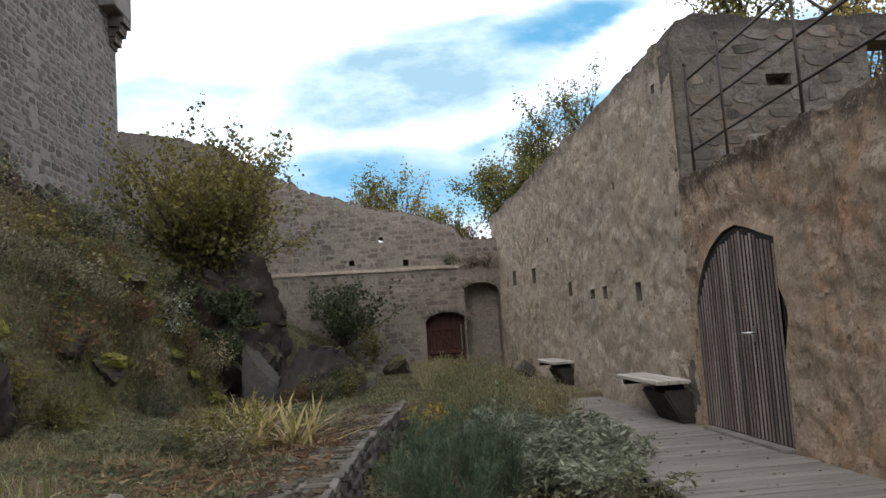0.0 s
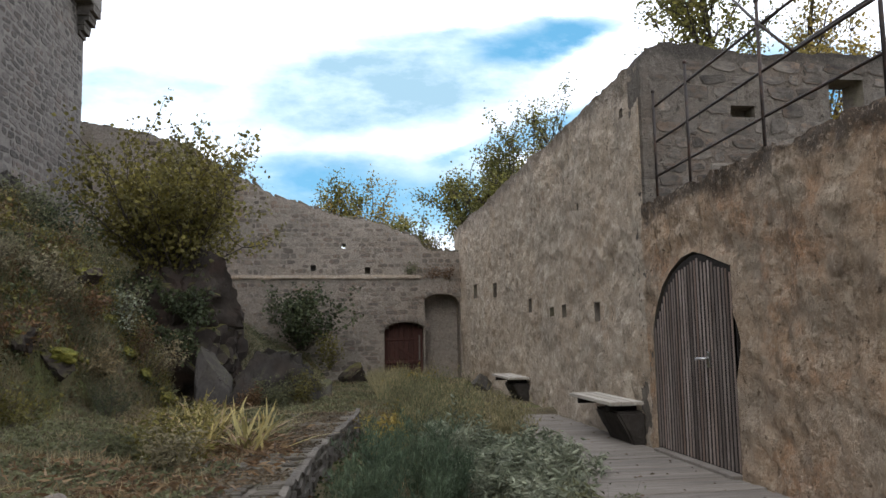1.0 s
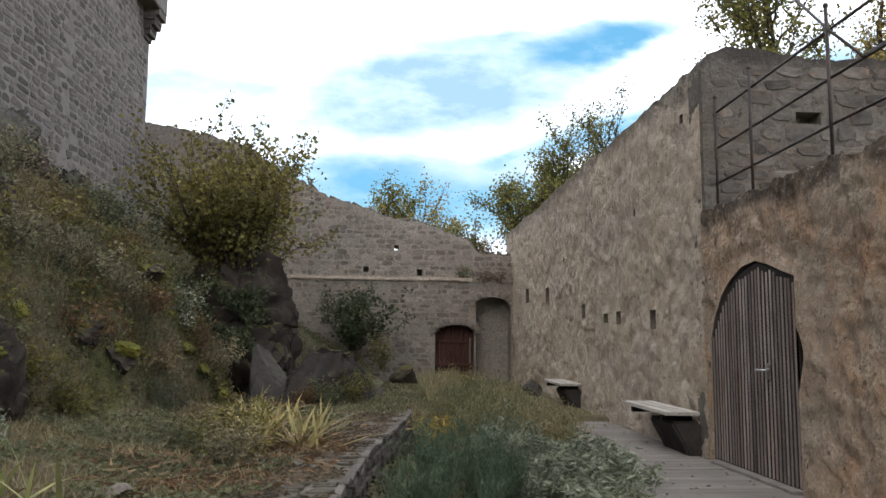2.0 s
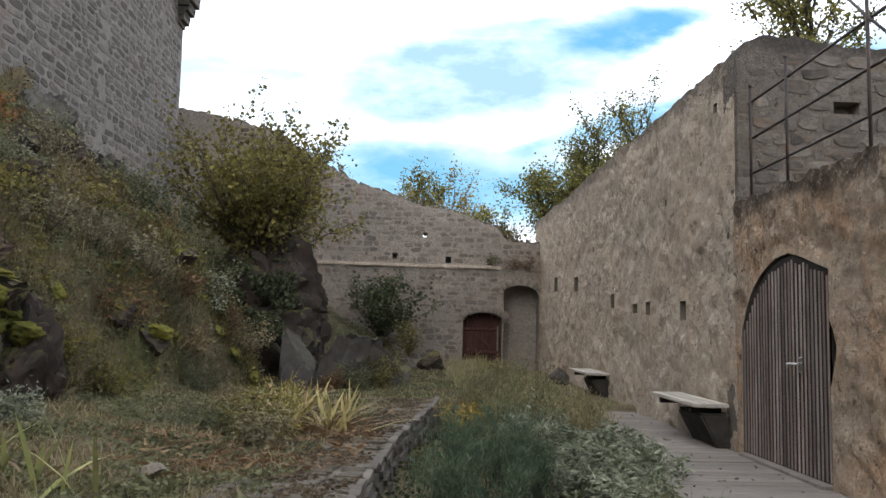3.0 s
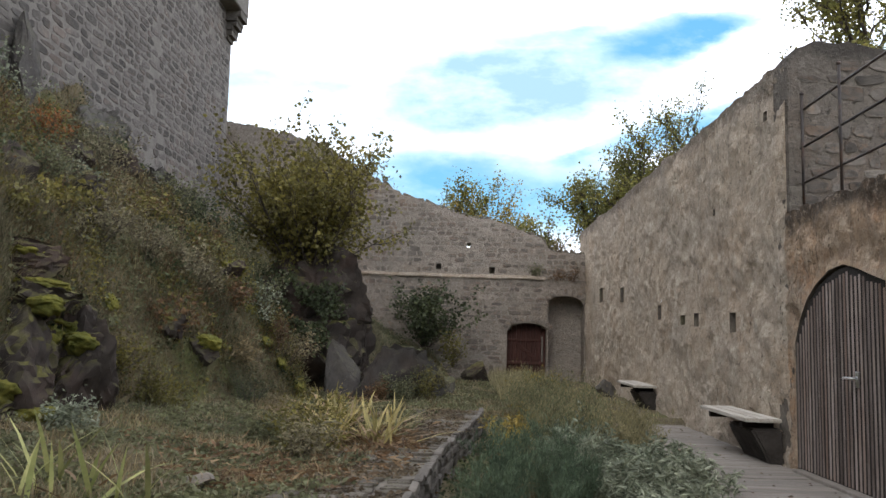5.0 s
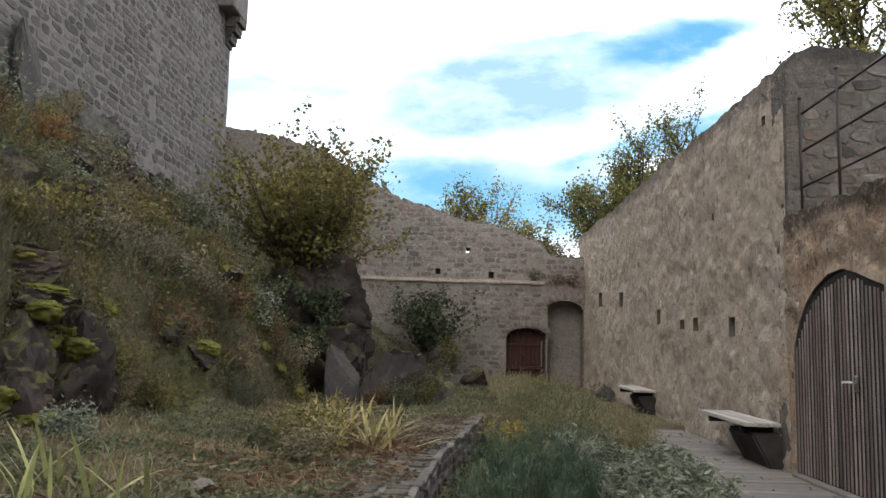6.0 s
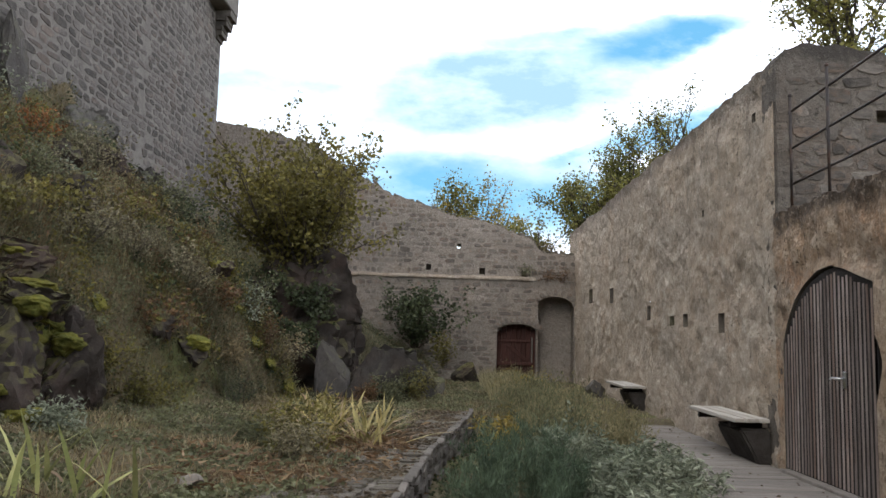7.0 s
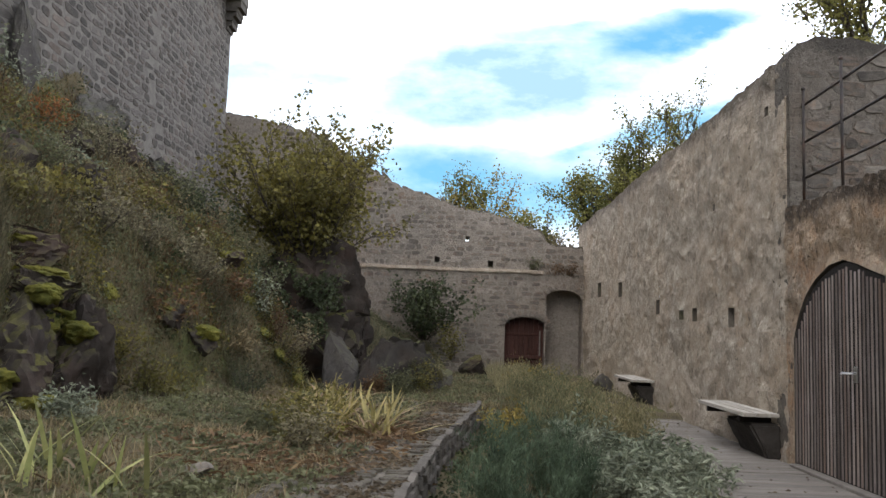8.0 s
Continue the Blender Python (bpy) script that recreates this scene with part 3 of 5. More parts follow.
# jamb and notch faces take DARK_STONE, painting the doorway's shaded rim
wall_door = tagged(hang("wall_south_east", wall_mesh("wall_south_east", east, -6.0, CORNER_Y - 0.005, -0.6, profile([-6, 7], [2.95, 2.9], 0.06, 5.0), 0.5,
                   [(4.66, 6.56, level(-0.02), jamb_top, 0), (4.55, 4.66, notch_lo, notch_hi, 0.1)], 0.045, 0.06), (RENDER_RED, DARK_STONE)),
                   "lower wall with reddish patched render and an arched doorway", "wall", kind="structure")


def upper(u, z, d):
    return (u, CORNER_Y - 0.09 + d, z)


upper_cuts = [(6.34, 6.82, level(3.95), level(4.52), 0), (5.0, 5.32, level(4.0), level(4.15), 0.25)]
wall_upper = tagged(hang("wall_upper", wall_mesh("wall_upper", upper, WALL_X + 0.03, 12.0, -0.6, profile([3.8, 3.95, 4.2, 4.5, 4.8, 12], [4.68, 4.82, 4.93, 4.96, 4.84, 4.9], 0.07, 8.0), 0.42, upper_cuts, 0.1, 0.002), (UPPER_MORTAR, COPING_AND_HOLE)),
                    "dark weathered rubble wall with a small window", "wall", kind="structure")
terrace = tagged(part("terrace", box_bm(WALL_X + 0.5, 12, -6, CORNER_Y - 0.14, 1.9, 2.1), PAVING), "paved walkway behind the parapet", "floor", kind="structure")


def north(u, z, d):
    return (u, BACK_Y + d, z)


def north_up(u, z, d):
    return (u, BACK_Y + 0.16 + d, z)


far_door_top = arch(1.47, 2.70, 1.5, 0.28)
niche_top = arch(2.64, 3.78, 2.3, 0.32)
wall_north = tagged(hang("wall_north", wall_mesh("wall_north", north, -9.5, 3.85, -0.8, profile([-9, 2.4, 4], [3.20, 3.10, 3.07], 0.03, 1.0), 1.1,
                    [(1.47, 2.66, level(0.0), far_door_top, 0.42), (2.70, 3.78, level(-0.5), niche_top, 0.62)], 0.14, 0.018), (RUBBLE, RUBBLE)),
                    "grey-beige rubble wall with a ledge, a low doorway and an arched recess", "wall", kind="structure")
back_top = profile([-9.5, -7.9, -6.5, -4.4, -2.95, -1.9, -0.83, 0.22, 1.6, 2.3, 2.62, 2.72, 3.1, 3.8], [7.95, 7.86, 7.72, 7.2, 6.26, 5.66, 5.33, 5.02, 4.76, 4.45, 4.2, 3.98, 3.92, 3.95], 0.09, 6.0)
wall_north_up = tagged(hang("wall_north_upper", wall_mesh("wall_north_upper", north_up, -9.5, 3.85, 3.0, back_top, 0.75,
                       [slot(0.27, 4.11, 0.13, 0.15, 0), slot(0.99, 3.36, 0.17, 0.2), slot(-0.65, 3.44, 0.16, 0.18), slot(2.26, 3.3, 0.14, 0.16)], 0.13, 0.018), (RUBBLE_UP, COPING_AND_HOLE)),
                       "ragged upper part of the rubble wall with putlog holes", "wall", kind="structure")
bm = box_bm(-9.5, 2.62, BACK_Y - 0.05, BACK_Y + 0.2, 3.08, 3.2, 0.03, 2)
bmesh.ops.subdivide_edges(bm, edges=[e for e in bm.edges if abs(e.verts[0].co.x - e.verts[1].co.x) > 5], cuts=70)
for v in bm.verts:
    v.co.z += 0.03 * fbm(v.co.x, 0, 2, 1.1) + 0.008 * (v.co.x < 0) * -v.co.x
    v.co.y += 0.025 * fbm(v.co.x, 3, v.co.z, 2.5)
tagged(part("string_course", bm, RENDER), "pale mortared ledge along the far wall", "ledge", kind="structure")
# unseen wall added behind the camera to bounce light into the yard
bounce_wall = tagged(hang("wall_south", wall_mesh("wall_south", lambda u, z, d: (u, -6.0 - d, z), -9.5, 4.3, -0.6, level(2.6), 0.6, (), 0.6, 0.03), RENDER),
                     "plain rendered wall, unseen, added behind the camera to bounce light", "wall", kind="structure")

TOWER_X, TOWER_Y = -7.2, 20.8


def tower_face(u, z, d):
    return (TOWER_X - d, u, z)


tower = empty("tower", (TOWER_X, TOWER_Y, 5), "tall square castle tower of grey rubble masonry", "tower")
T_INV = Matrix.Translation((-TOWER_X, -TOWER_Y, -5))


def on_tower(ob):
    ob.matrix_local = T_INV @ ob.matrix_local
    return ob


on_tower(hang("wall", wall_mesh("tower_wall", tower_face, 5.0, TOWER_Y, 3.5, level(15.0), 7.0, [(8.6, 9.3, level(8.5), level(9.6), 0.5)], 0.3, 0.003), (TOWER_MORTAR, DARK_STONE), tower))
# stepped corbel and the oriel that it carries, at the tower's corner
for name, x1, y0, z0, z1 in (("corbel", -7.02, 20.25, 10.05, 10.36), ("corbel", -6.88, 20.2, 10.32, 10.62), ("corbel", -6.74, 20.12, 10.58, 10.9)):
    bm = box_bm(TOWER_X - 0.3, x1, y0, TOWER_Y + 0.02, z0, z1, 0.0)
    edge = [e for e in bm.edges if abs(e.verts[0].co.x - x1) < 1e-4 and abs(e.verts[1].co.x - x1) < 1e-4 and abs(e.verts[0].co.z - z0) < 1e-4 and abs(e.verts[1].co.z - z0) < 1e-4]
    bmesh.ops.bevel(bm, geom=edge, offset=0.12, segments=4, affect="EDGES")
    on_tower(part(name, bm, DARK_STONE, tower, "dark stepped stone corbel"))
on_tower(part("oriel", box_bm(TOWER_X - 0.3, -6.72, 19.4, TOWER_Y + 0.03, 10.9, 14.8, 0.03), TOWER_MORTAR, tower, "projecting masonry oriel"))

# ---- boardwalk ----
boardwalk = empty("boardwalk", (2.3, 0, 0), "weathered grey plank boardwalk along the wall", "boardwalk", kind="structure")
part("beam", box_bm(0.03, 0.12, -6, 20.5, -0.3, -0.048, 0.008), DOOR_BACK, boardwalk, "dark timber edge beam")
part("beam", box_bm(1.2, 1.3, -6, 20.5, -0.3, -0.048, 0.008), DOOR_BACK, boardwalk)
board_meshes = []
for k in range(5):
    bm = box_bm(0, 1.48, 0.004, 0.148, -0.045, 0, 0.005)
    r = random.Random(k)
    for v in bm.verts:
        v.co.x += r.uniform(-0.025, 0.0) if v.co.x < 0.5 else 0
        v.co.z += r.uniform(-0.003, 0.003)
    me = bpy.data.meshes.new("plank")
    bm.to_mesh(me)
    bm.free()
    me.materials.append(PLANK)
    board_meshes.append(me)
rnd = random.Random(5)
for k in range(172):
    ob = new("plank", rnd.choice(board_meshes))
    ob.parent, ob.location = boardwalk, (rnd.uniform(-0.02, 0.02), -5.5 + 0.152 * k, rnd.uniform(-0.004, 0.004))
    ob.rotation_euler = (0, rnd.uniform(-0.002, 0.002), rnd.uniform(-0.003, 0.003))


# ---- slatted door in the near wall ----
def slatted_door():
    door = empty("slatted_door", (WALL_X - 0.026, 5.58, 0), "arched wooden door of narrow silvered vertical slats, closed", "door")
    # the backing's near-black colour paints the shade between slats and under the arch
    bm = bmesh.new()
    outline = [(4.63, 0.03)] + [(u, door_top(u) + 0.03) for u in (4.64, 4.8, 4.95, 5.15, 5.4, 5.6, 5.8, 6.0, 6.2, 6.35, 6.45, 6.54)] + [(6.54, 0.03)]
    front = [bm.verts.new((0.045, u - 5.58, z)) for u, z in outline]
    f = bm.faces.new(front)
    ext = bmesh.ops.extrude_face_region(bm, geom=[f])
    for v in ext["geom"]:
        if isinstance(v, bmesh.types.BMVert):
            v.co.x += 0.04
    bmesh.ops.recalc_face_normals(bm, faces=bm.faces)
    part("backing_board", bm, DOOR_BACK, door, "board behind the slats, coloured near-black as the shade of the gaps")
    r, u = random.Random(3), 4.70
    while u < 6.53:
        w = r.uniform(0.028, 0.036)
        top = door_top(u + w / 2) - r.uniform(0.015, 0.05)
        bm = bmesh.new()
        for k in range(7):
            a = math.pi * k / 6
            for z in (0.045 + 0.0, top):
                bm.verts.new((0.045 - 0.011 * math.sin(a), u - 5.58 + w / 2 - math.cos(a) * w / 2, z))
        bm.verts.ensure_lookup_table()
        for k in range(6):
            bm.faces.new((bm.verts[2 * k], bm.verts[2 * k + 1], bm.verts[2 * k + 3], bm.verts[2 * k + 2]))
        bm.faces.new([bm.verts[2 * k + 1] for k in range(7)])
        bmesh.ops.recalc_face_normals(bm, faces=bm.faces)
        slat = part("slat", bm, SLAT, door)
        slat.rotation_euler.x = r.uniform(-0.004, 0.004)
        u += w + r.uniform(0.034, 0.046)
    v, f = tube([(0.0, -0.42, 1.085), (-0.055, -0.42, 1.085), (-0.065, -0.40, 1.085), (-0.065, -0.3, 1.083), (-0.06, -0.27, 1.075)], 0.011, 8)
    handle = hang("handle", raw_mesh("handle", v, f), STEEL, door, "shiny steel lever handle", True)
    part("rosette", box_bm(-0.004, 0.012, -0.445, -0.395, 1.0, 1.15, 0.003), STEEL, handle)
    part("threshold", box_bm(-0.06, 0.1, -0.92, 0.94, -0.015, 0.035, 0.008), PLANK, door, "pale worn wooden threshold")
    return door


slatted_door()


# ---- far door ----
def far_door():
    door = empty("plank_door", (2.07, BACK_Y + 0.3, 0), "low dark red plank door under a segmental arch, closed", "door")
    for k in range(8):
        x0 = -0.585 + k * 0.147
        top = min(far_door_top(2.07 + x0 + 0.02), far_door_top(2.07 + x0 + 0.12)) - 0.02
        part("plank", box_bm(x0, x0 + 0.141, 0, 0.04, 0.02, top, 0.006), RED_WOOD, door)
    part("ledge", box_bm(-0.58, 0.50, -0.06, -0.002, 0.52, 0.62, 0.01), RED_WOOD, door, "heavy cross bar")
    part("ledge", box_bm(-0.57, 0.45, -0.03, -0.002, 1.22, 1.30, 0.008), RED_WOOD, door)
    bm = box_bm(-0.05, 0.05, -0.025, -0.002, -0.42, 0.42, 0.006)
    bmesh.ops.transform(bm, matrix=Matrix.Translation((0.0, 0, 0.92)) @ Matrix.Rotation(radians(-52), 4, "Y"), verts=bm.verts)
    part("brace", bm, RED_WOOD, door)
    part("post", box_bm(0.46, 0.50, -0.09, -0.05, 0.62, 1.38, 0.006), PLANK, door, "pale upright stake")
    return door


far_door()


# ---- benches ----
def bench(length):
    b = empty("wall_bench", (0, 0, 0), "bleached plank bench on a masonry support against the wall", "bench", "benches along the wall")
    for k in range(3):
        x0 = -0.43 + k * 0.143
        r = random.Random(k)
        bm = box_bm(x0 + 0.003, x0 + 0.14, r.uniform(0, 0.02), length + r.uniform(-0.02, 0.02), 0.475, 0.52, 0.008, 2)
        part("seat_plank", bm, BENCH_WOOD, b)
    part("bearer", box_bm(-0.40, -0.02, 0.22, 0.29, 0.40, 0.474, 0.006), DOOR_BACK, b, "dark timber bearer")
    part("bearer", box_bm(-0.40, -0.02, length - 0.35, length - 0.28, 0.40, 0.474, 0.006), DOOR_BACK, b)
    # the tapered near-black bracket carries the painted shade below the seat
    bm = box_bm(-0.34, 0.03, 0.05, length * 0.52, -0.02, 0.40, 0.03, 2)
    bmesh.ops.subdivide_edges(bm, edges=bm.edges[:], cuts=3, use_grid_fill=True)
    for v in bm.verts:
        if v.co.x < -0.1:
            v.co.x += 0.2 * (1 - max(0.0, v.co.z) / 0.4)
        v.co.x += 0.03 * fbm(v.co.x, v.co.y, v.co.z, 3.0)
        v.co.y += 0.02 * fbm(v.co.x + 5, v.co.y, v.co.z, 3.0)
    part("support", bm, SHADED_MASONRY, b, "rough masonry bracket tapering to the wall, coloured near-black for the seat's shade")
    return b


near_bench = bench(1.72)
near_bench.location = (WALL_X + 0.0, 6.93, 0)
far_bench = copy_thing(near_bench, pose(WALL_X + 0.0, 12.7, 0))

# ---- iron railing on the lower wall ----
railing = empty("railing", (3.96, 7.0, 2.9), "black wrought iron railing with three rails on the lower wall", "railing")
for y, top in ((6.62, 4.28), (5.72, 4.33), (4.2, 4.37), (2.6, 4.4), (0.9, 4.4), (-0.8, 4.4), (-2.5, 4.4)):
    v, f = tube([(0, y - 7.0, -0.12), (0, y - 7.0, top - 2.9)], 0.017, 8)
    post = hang("post", raw_mesh("post", v, f), IRON, railing, "", True)
    bm = bmesh.new()
    bmesh.ops.create_uvsphere(bm, u_segments=8, v_segments=6, radius=0.026, matrix=Matrix.Translation((0, y - 7.0, top - 2.9)))
    part("knob", bm, IRON, post, smooth=True)
for z in (3.25, 3.67, 4.11):
    v, f = tube([(0.015, -0.22, z - 2.9 - 0.02), (0.015, -2.8, z - 2.9 + 0.03), (0.015, -9.6, z - 2.9 + 0.09)], 0.015, 8)
    hang("rail", raw_mesh("rail", v, f), IRON, railing, "", True)
v, f = tube([(0.0, -2.1, 1.95), (0.0, -2.8, 1.26), (0.0, -3.32, 0.8)], 0.014, 8)
hang("brace", raw_mesh("brace", v, f), IRON, railing, "", True)
v, f = tube([(0.03, -3.2, 0.83), (0.03, -9.6, 0.93)], 0.014, 8)
hang("rail", raw_mesh("rail", v, f), IRON, railing, "", True)


# ---- rocks ----
def rock(name, at, size, seed, mat, label, turn=0.0, sharp=0.35, detail=5):
    """A broken stone: a ball cut by random planes, then roughened."""
    r = random.Random(seed)
    planes = []
    for k in range(16):
        d = Vector((r.gauss(0, 1), r.gauss(0, 1), r.gauss(0, 0.8))).normalized()
        planes.append((d, r.uniform(0.42, 0.8)))
    bm = bmesh.new()
    bmesh.ops.create_icosphere(bm, subdivisions=detail, radius=1.0)
    for v in bm.verts:
        p = v.co.copy()
        q = p.copy()
        for d, far in planes:
            over = q.dot(d) - far
            if over > 0:
                q -= d * over
        ridge = abs(fbm(p.x + seed, p.y * 1.6, p.z * 0.6, 1.7, 3))
        n = sharp * (0.5 * fbm(p.x + seed * 3.1, p.y, p.z, 1.3, 3) + 0.45 * fbm(p.x + seed, p.y, p.z, 4.5, 5) - 0.5 * max(0.0, 0.12 - ridge) * 4)
        q = q * (1.3 + n)
        v.co = Vector((q.x * size[0], q.y * size[1], q.z * size[2]))
    bmesh.ops.rotate(bm, verts=bm.verts, cent=(0, 0, 0), matrix=Matrix.Rotation(turn, 3, "Z"))
    ob = part(name, bm, mat, smooth=True)
    ob.data.set_sharp_from_angle(angle=radians(32))
    ob.location = at
    return tagged(ob, label, "rock")


rock("rock_outcrop", (-2.85, 14.3, 2.05), (1.0, 0.95, 0.95), 1, ROCK, "dark overhanging rock crag under a hazel bush", 0.3, 0.5)
rock("rock_outcrop", (-3.45, 14.4, 0.75), (1.15, 0.8, 1.2), 21, ROCK, "dark hollowed rock face hung with ivy", 0.1, 0.5)
rock("rock_outcrop", (-2.35, 14.6, 1.0), (0.6, 0.7, 1.3), 23, ROCK, "dark cracked rock face behind a pale slab", 0.6, 0.45)
rock("leaning_slab", (-2.2, 13.1, 0.4), (0.42, 0.26, 0.8), 36, PALE_ROCK, "pale grey pointed slab leaning on the rock face", 0.35, 0.15)
rock("boulder", (-1.25, 13.6, 0.52), (0.8, 0.6, 0.95), 9, DARK_BOULDER, "broad dark boulder with a mossy top", 0.2, 0.35)
rock("boulder", (-0.75, 14.2, 0.25), (0.5, 0.45, 0.55), 44, DARK_BOULDER, "rough dark boulder overgrown with weeds", 1.1, 0.45)
rock("boulder", (-0.35, 15.6, 0.15), (0.4, 0.4, 0.36), 5, PALE_ROCK, "small grey boulder half sunk in soil", 0.9, 0.25)
rock("boulder", (0.5, 19.5, 0.3), (0.45, 0.3, 0.33), 6, ROCK, "dark stone beside the low door", 0.4, 0.25)
rock("rock_ledge", (-4.4, 6.55, 0.72), (0.66, 0.55, 0.72), 7, ROCK, "dark purplish rock ledge capped with moss", 0.2, 0.4)
rock("rock_ledge", (-4.75, 5.9, 0.75), (0.6, 0.6, 0.7), 17, ROCK, "dark mossy rock face at the foot of the bank", 0.5, 0.4)
rock("rock_ledge", (-4.62, 6.15, 1.62), (0.5, 0.5, 0.3), 8, ROCK, "flat mossy rock ledge above another", 0.4, 0.35)
rock("rock_ledge", (-4.9, 6.25, 2.05), (0.5, 0.55, 0.28), 18, ROCK, "flat mossy rock ledge above another", 0.1, 0.35)
rock("rock_ledge", (-4.5, 5.25, 0.55), (0.4, 0.4, 0.28), 27, ROCK, "low dark rock under moss by the iris leaves", 0.1, 0.35)
for k, (x, y, a, b, c) in enumerate(((-3.62, 8.95, 0.26, 0.3, 0.2), (-3.78, 10.45, 0.26, 0.3, 0.2), (-3.98, 8.5, 0.24, 0.3, 0.22), (-5.5, 8.4, 0.3, 0.4, 0.26), (-5.0, 8.75, 0.26, 0.3, 0.22), (-5.35, 6.5, 0.3, 0.35, 0.26),
                                     (-6.0, 10.6, 0.4, 0.4, 0.3), (-5.8, 9.0, 0.3, 0.36, 0.3), (-4.85, 7.6, 0.2, 0.26, 0.2), (-4.6, 10.2, 0.24, 0.3, 0.18))):
    rock("rock_ledge", (x, y, ground_height(x, y) - 0.02), (a, b, c), 60 + k, ROCK, "small dark rock jutting from the bank under moss", 0.5 * k, 0.4, 4)
for k, (x, y, a, b, c) in enumerate(((-6.75, 11.6, 0.5, 0.7, 0.5), (-6.8, 13.2, 0.45, 0.8, 0.6), (-6.85, 14.8, 0.45, 0.9, 0.5), (-6.9, 16.6, 0.45, 1.0, 0.45), (-6.8, 12.4, 0.35, 0.5, 0.75))):
    rock("rock_outcrop", (x, y, ground_height(x, y) + 0.1), (a, b, c), 80 + k, CRAG, "grey broken bedrock under the tower's wall", 0.3 * k, 0.55)
rock("rock_slab", (-7.05, 9.7, 5.4), (0.22, 0.4, 0.75), 13, PALE_ROCK, "pale upright slab at the tower's foot", 0.1, 0.2)
rock("rubble_block", (3.5, 16.2, 0.16), (0.24, 0.36, 0.26), 14, DARK_STONE, "dark stone block at the wall's foot", 0.1, 0.15, 3)
rock("flat_stone", (-1.95, 4.0, 0.2), (0.16, 0.13, 0.07), 15, STONE, "small pale flat stone among iris leaves", 0.4, 0.15, 3)


def moss(x, y, z, rx, ry, rz, seed, tilt=0.1):
    """A lumpy cushion with a ragged hem, lying on rock or soil."""
    bm = bmesh.new()
    bmesh.ops.create_icosphere(bm, subdivisions=4, radius=1.0)
    for v in bm.verts:
        p = v.co.copy()
        n = 1 + 0.35 * fbm(p.x + seed, p.y, p.z, 1.2, 3) + 0.22 * fbm(p.x, p.y + seed, p.z, 4.0, 4)
        v.co = Vector((p.x * rx * n, p.y * ry * n, p.z * rz * n * (1.0 if p.z > 0 else 1.6)))
    ob = part("moss_cushion", bm, MOSS, smooth=True)
    ob.location = (x, y, z)
    ob.rotation_euler = (0.0, tilt, 0.0)
    return tagged(ob, "yellow-green moss cushion on a rock of the bank", "moss")


for k, (x, y, rise, rx, ry, rz) in enumerate(((-3.74, 10.42, 0.12, 0.24, 0.26, 0.09), (-3.62, 8.93, 0.12, 0.24, 0.24, 0.09), (-4.4, 6.5, 0.03, 0.2, 0.2, 0.1), (-3.45, 10.85, 0.0, 0.12, 0.4, 0.06), (-3.2, 11.0, 0.0, 0.12, 0.4, 0.06),
                                              (-2.97, 11.25, 0.0, 0.12, 0.38, 0.06), (-2.74, 11.6, 0.0, 0.12, 0.36, 0.05), (-4.3, 7.4, 0.0, 0.12, 0.2, 0.05), (-3.5, 9.6, 0.0, 0.12, 0.2, 0.05), (-3.95, 8.45, 0.12, 0.16, 0.2, 0.06))):
    moss(x, y, ground_height(x, y) + rise, rx, ry, rz, 20 + k, 0.95 if rise < 0.01 else 0.2)
for k, (x, y, z, rx, ry, rz) in enumerate(((-4.5, 6.05, 1.82, 0.26, 0.26, 0.08), (-4.8, 6.1, 2.2, 0.26, 0.26, 0.08), (-4.15, 6.35, 1.22, 0.2, 0.22, 0.09), (-4.55, 6.2, 1.3, 0.22, 0.22, 0.09), (-4.25, 5.75, 1.62, 0.18, 0.16, 0.08), (-4.45, 5.2, 0.75, 0.26, 0.26, 0.12), (-4.15, 5.5, 0.5, 0.22, 0.2, 0.1))):
    moss(x, y, z, rx, ry, rz, 50 + k)


# ---- plants ----
rng = np.random.default_rng(7)
GX0, GY0, GDX, GDY = -9.5, -6.0, 0.14, 0.16
i0, j0 = xs.index(-9.5), ys.index(-6)
GRID = np.array([p[2] for p in gv]).reshape(len(ys), len(xs))[j0:j0 + 176, i0:i0 + 103]


def lie(x, y):
    """Heights of the ground under arrays of points."""
    fx, fy = np.clip((x - GX0) / GDX, 0, 101.99), np.clip((y - GY0) / GDY, 0, 174.99)
    i, j = fx.astype(int), fy.astype(int)
    a, b = fx - i, fy - j
    return GRID[j, i] * (1 - a) * (1 - b) + GRID[j, i + 1] * a * (1 - b) + GRID[j + 1, i] * (1 - a) * b + GRID[j + 1, i + 1] * a * b


FOOT_Y = np.arange(-6, 22, 0.1)
FOOT_X = np.array([foot(y) for y in FOOT_Y])
PATH_X = np.array([path_right(y) for y in FOOT_Y])


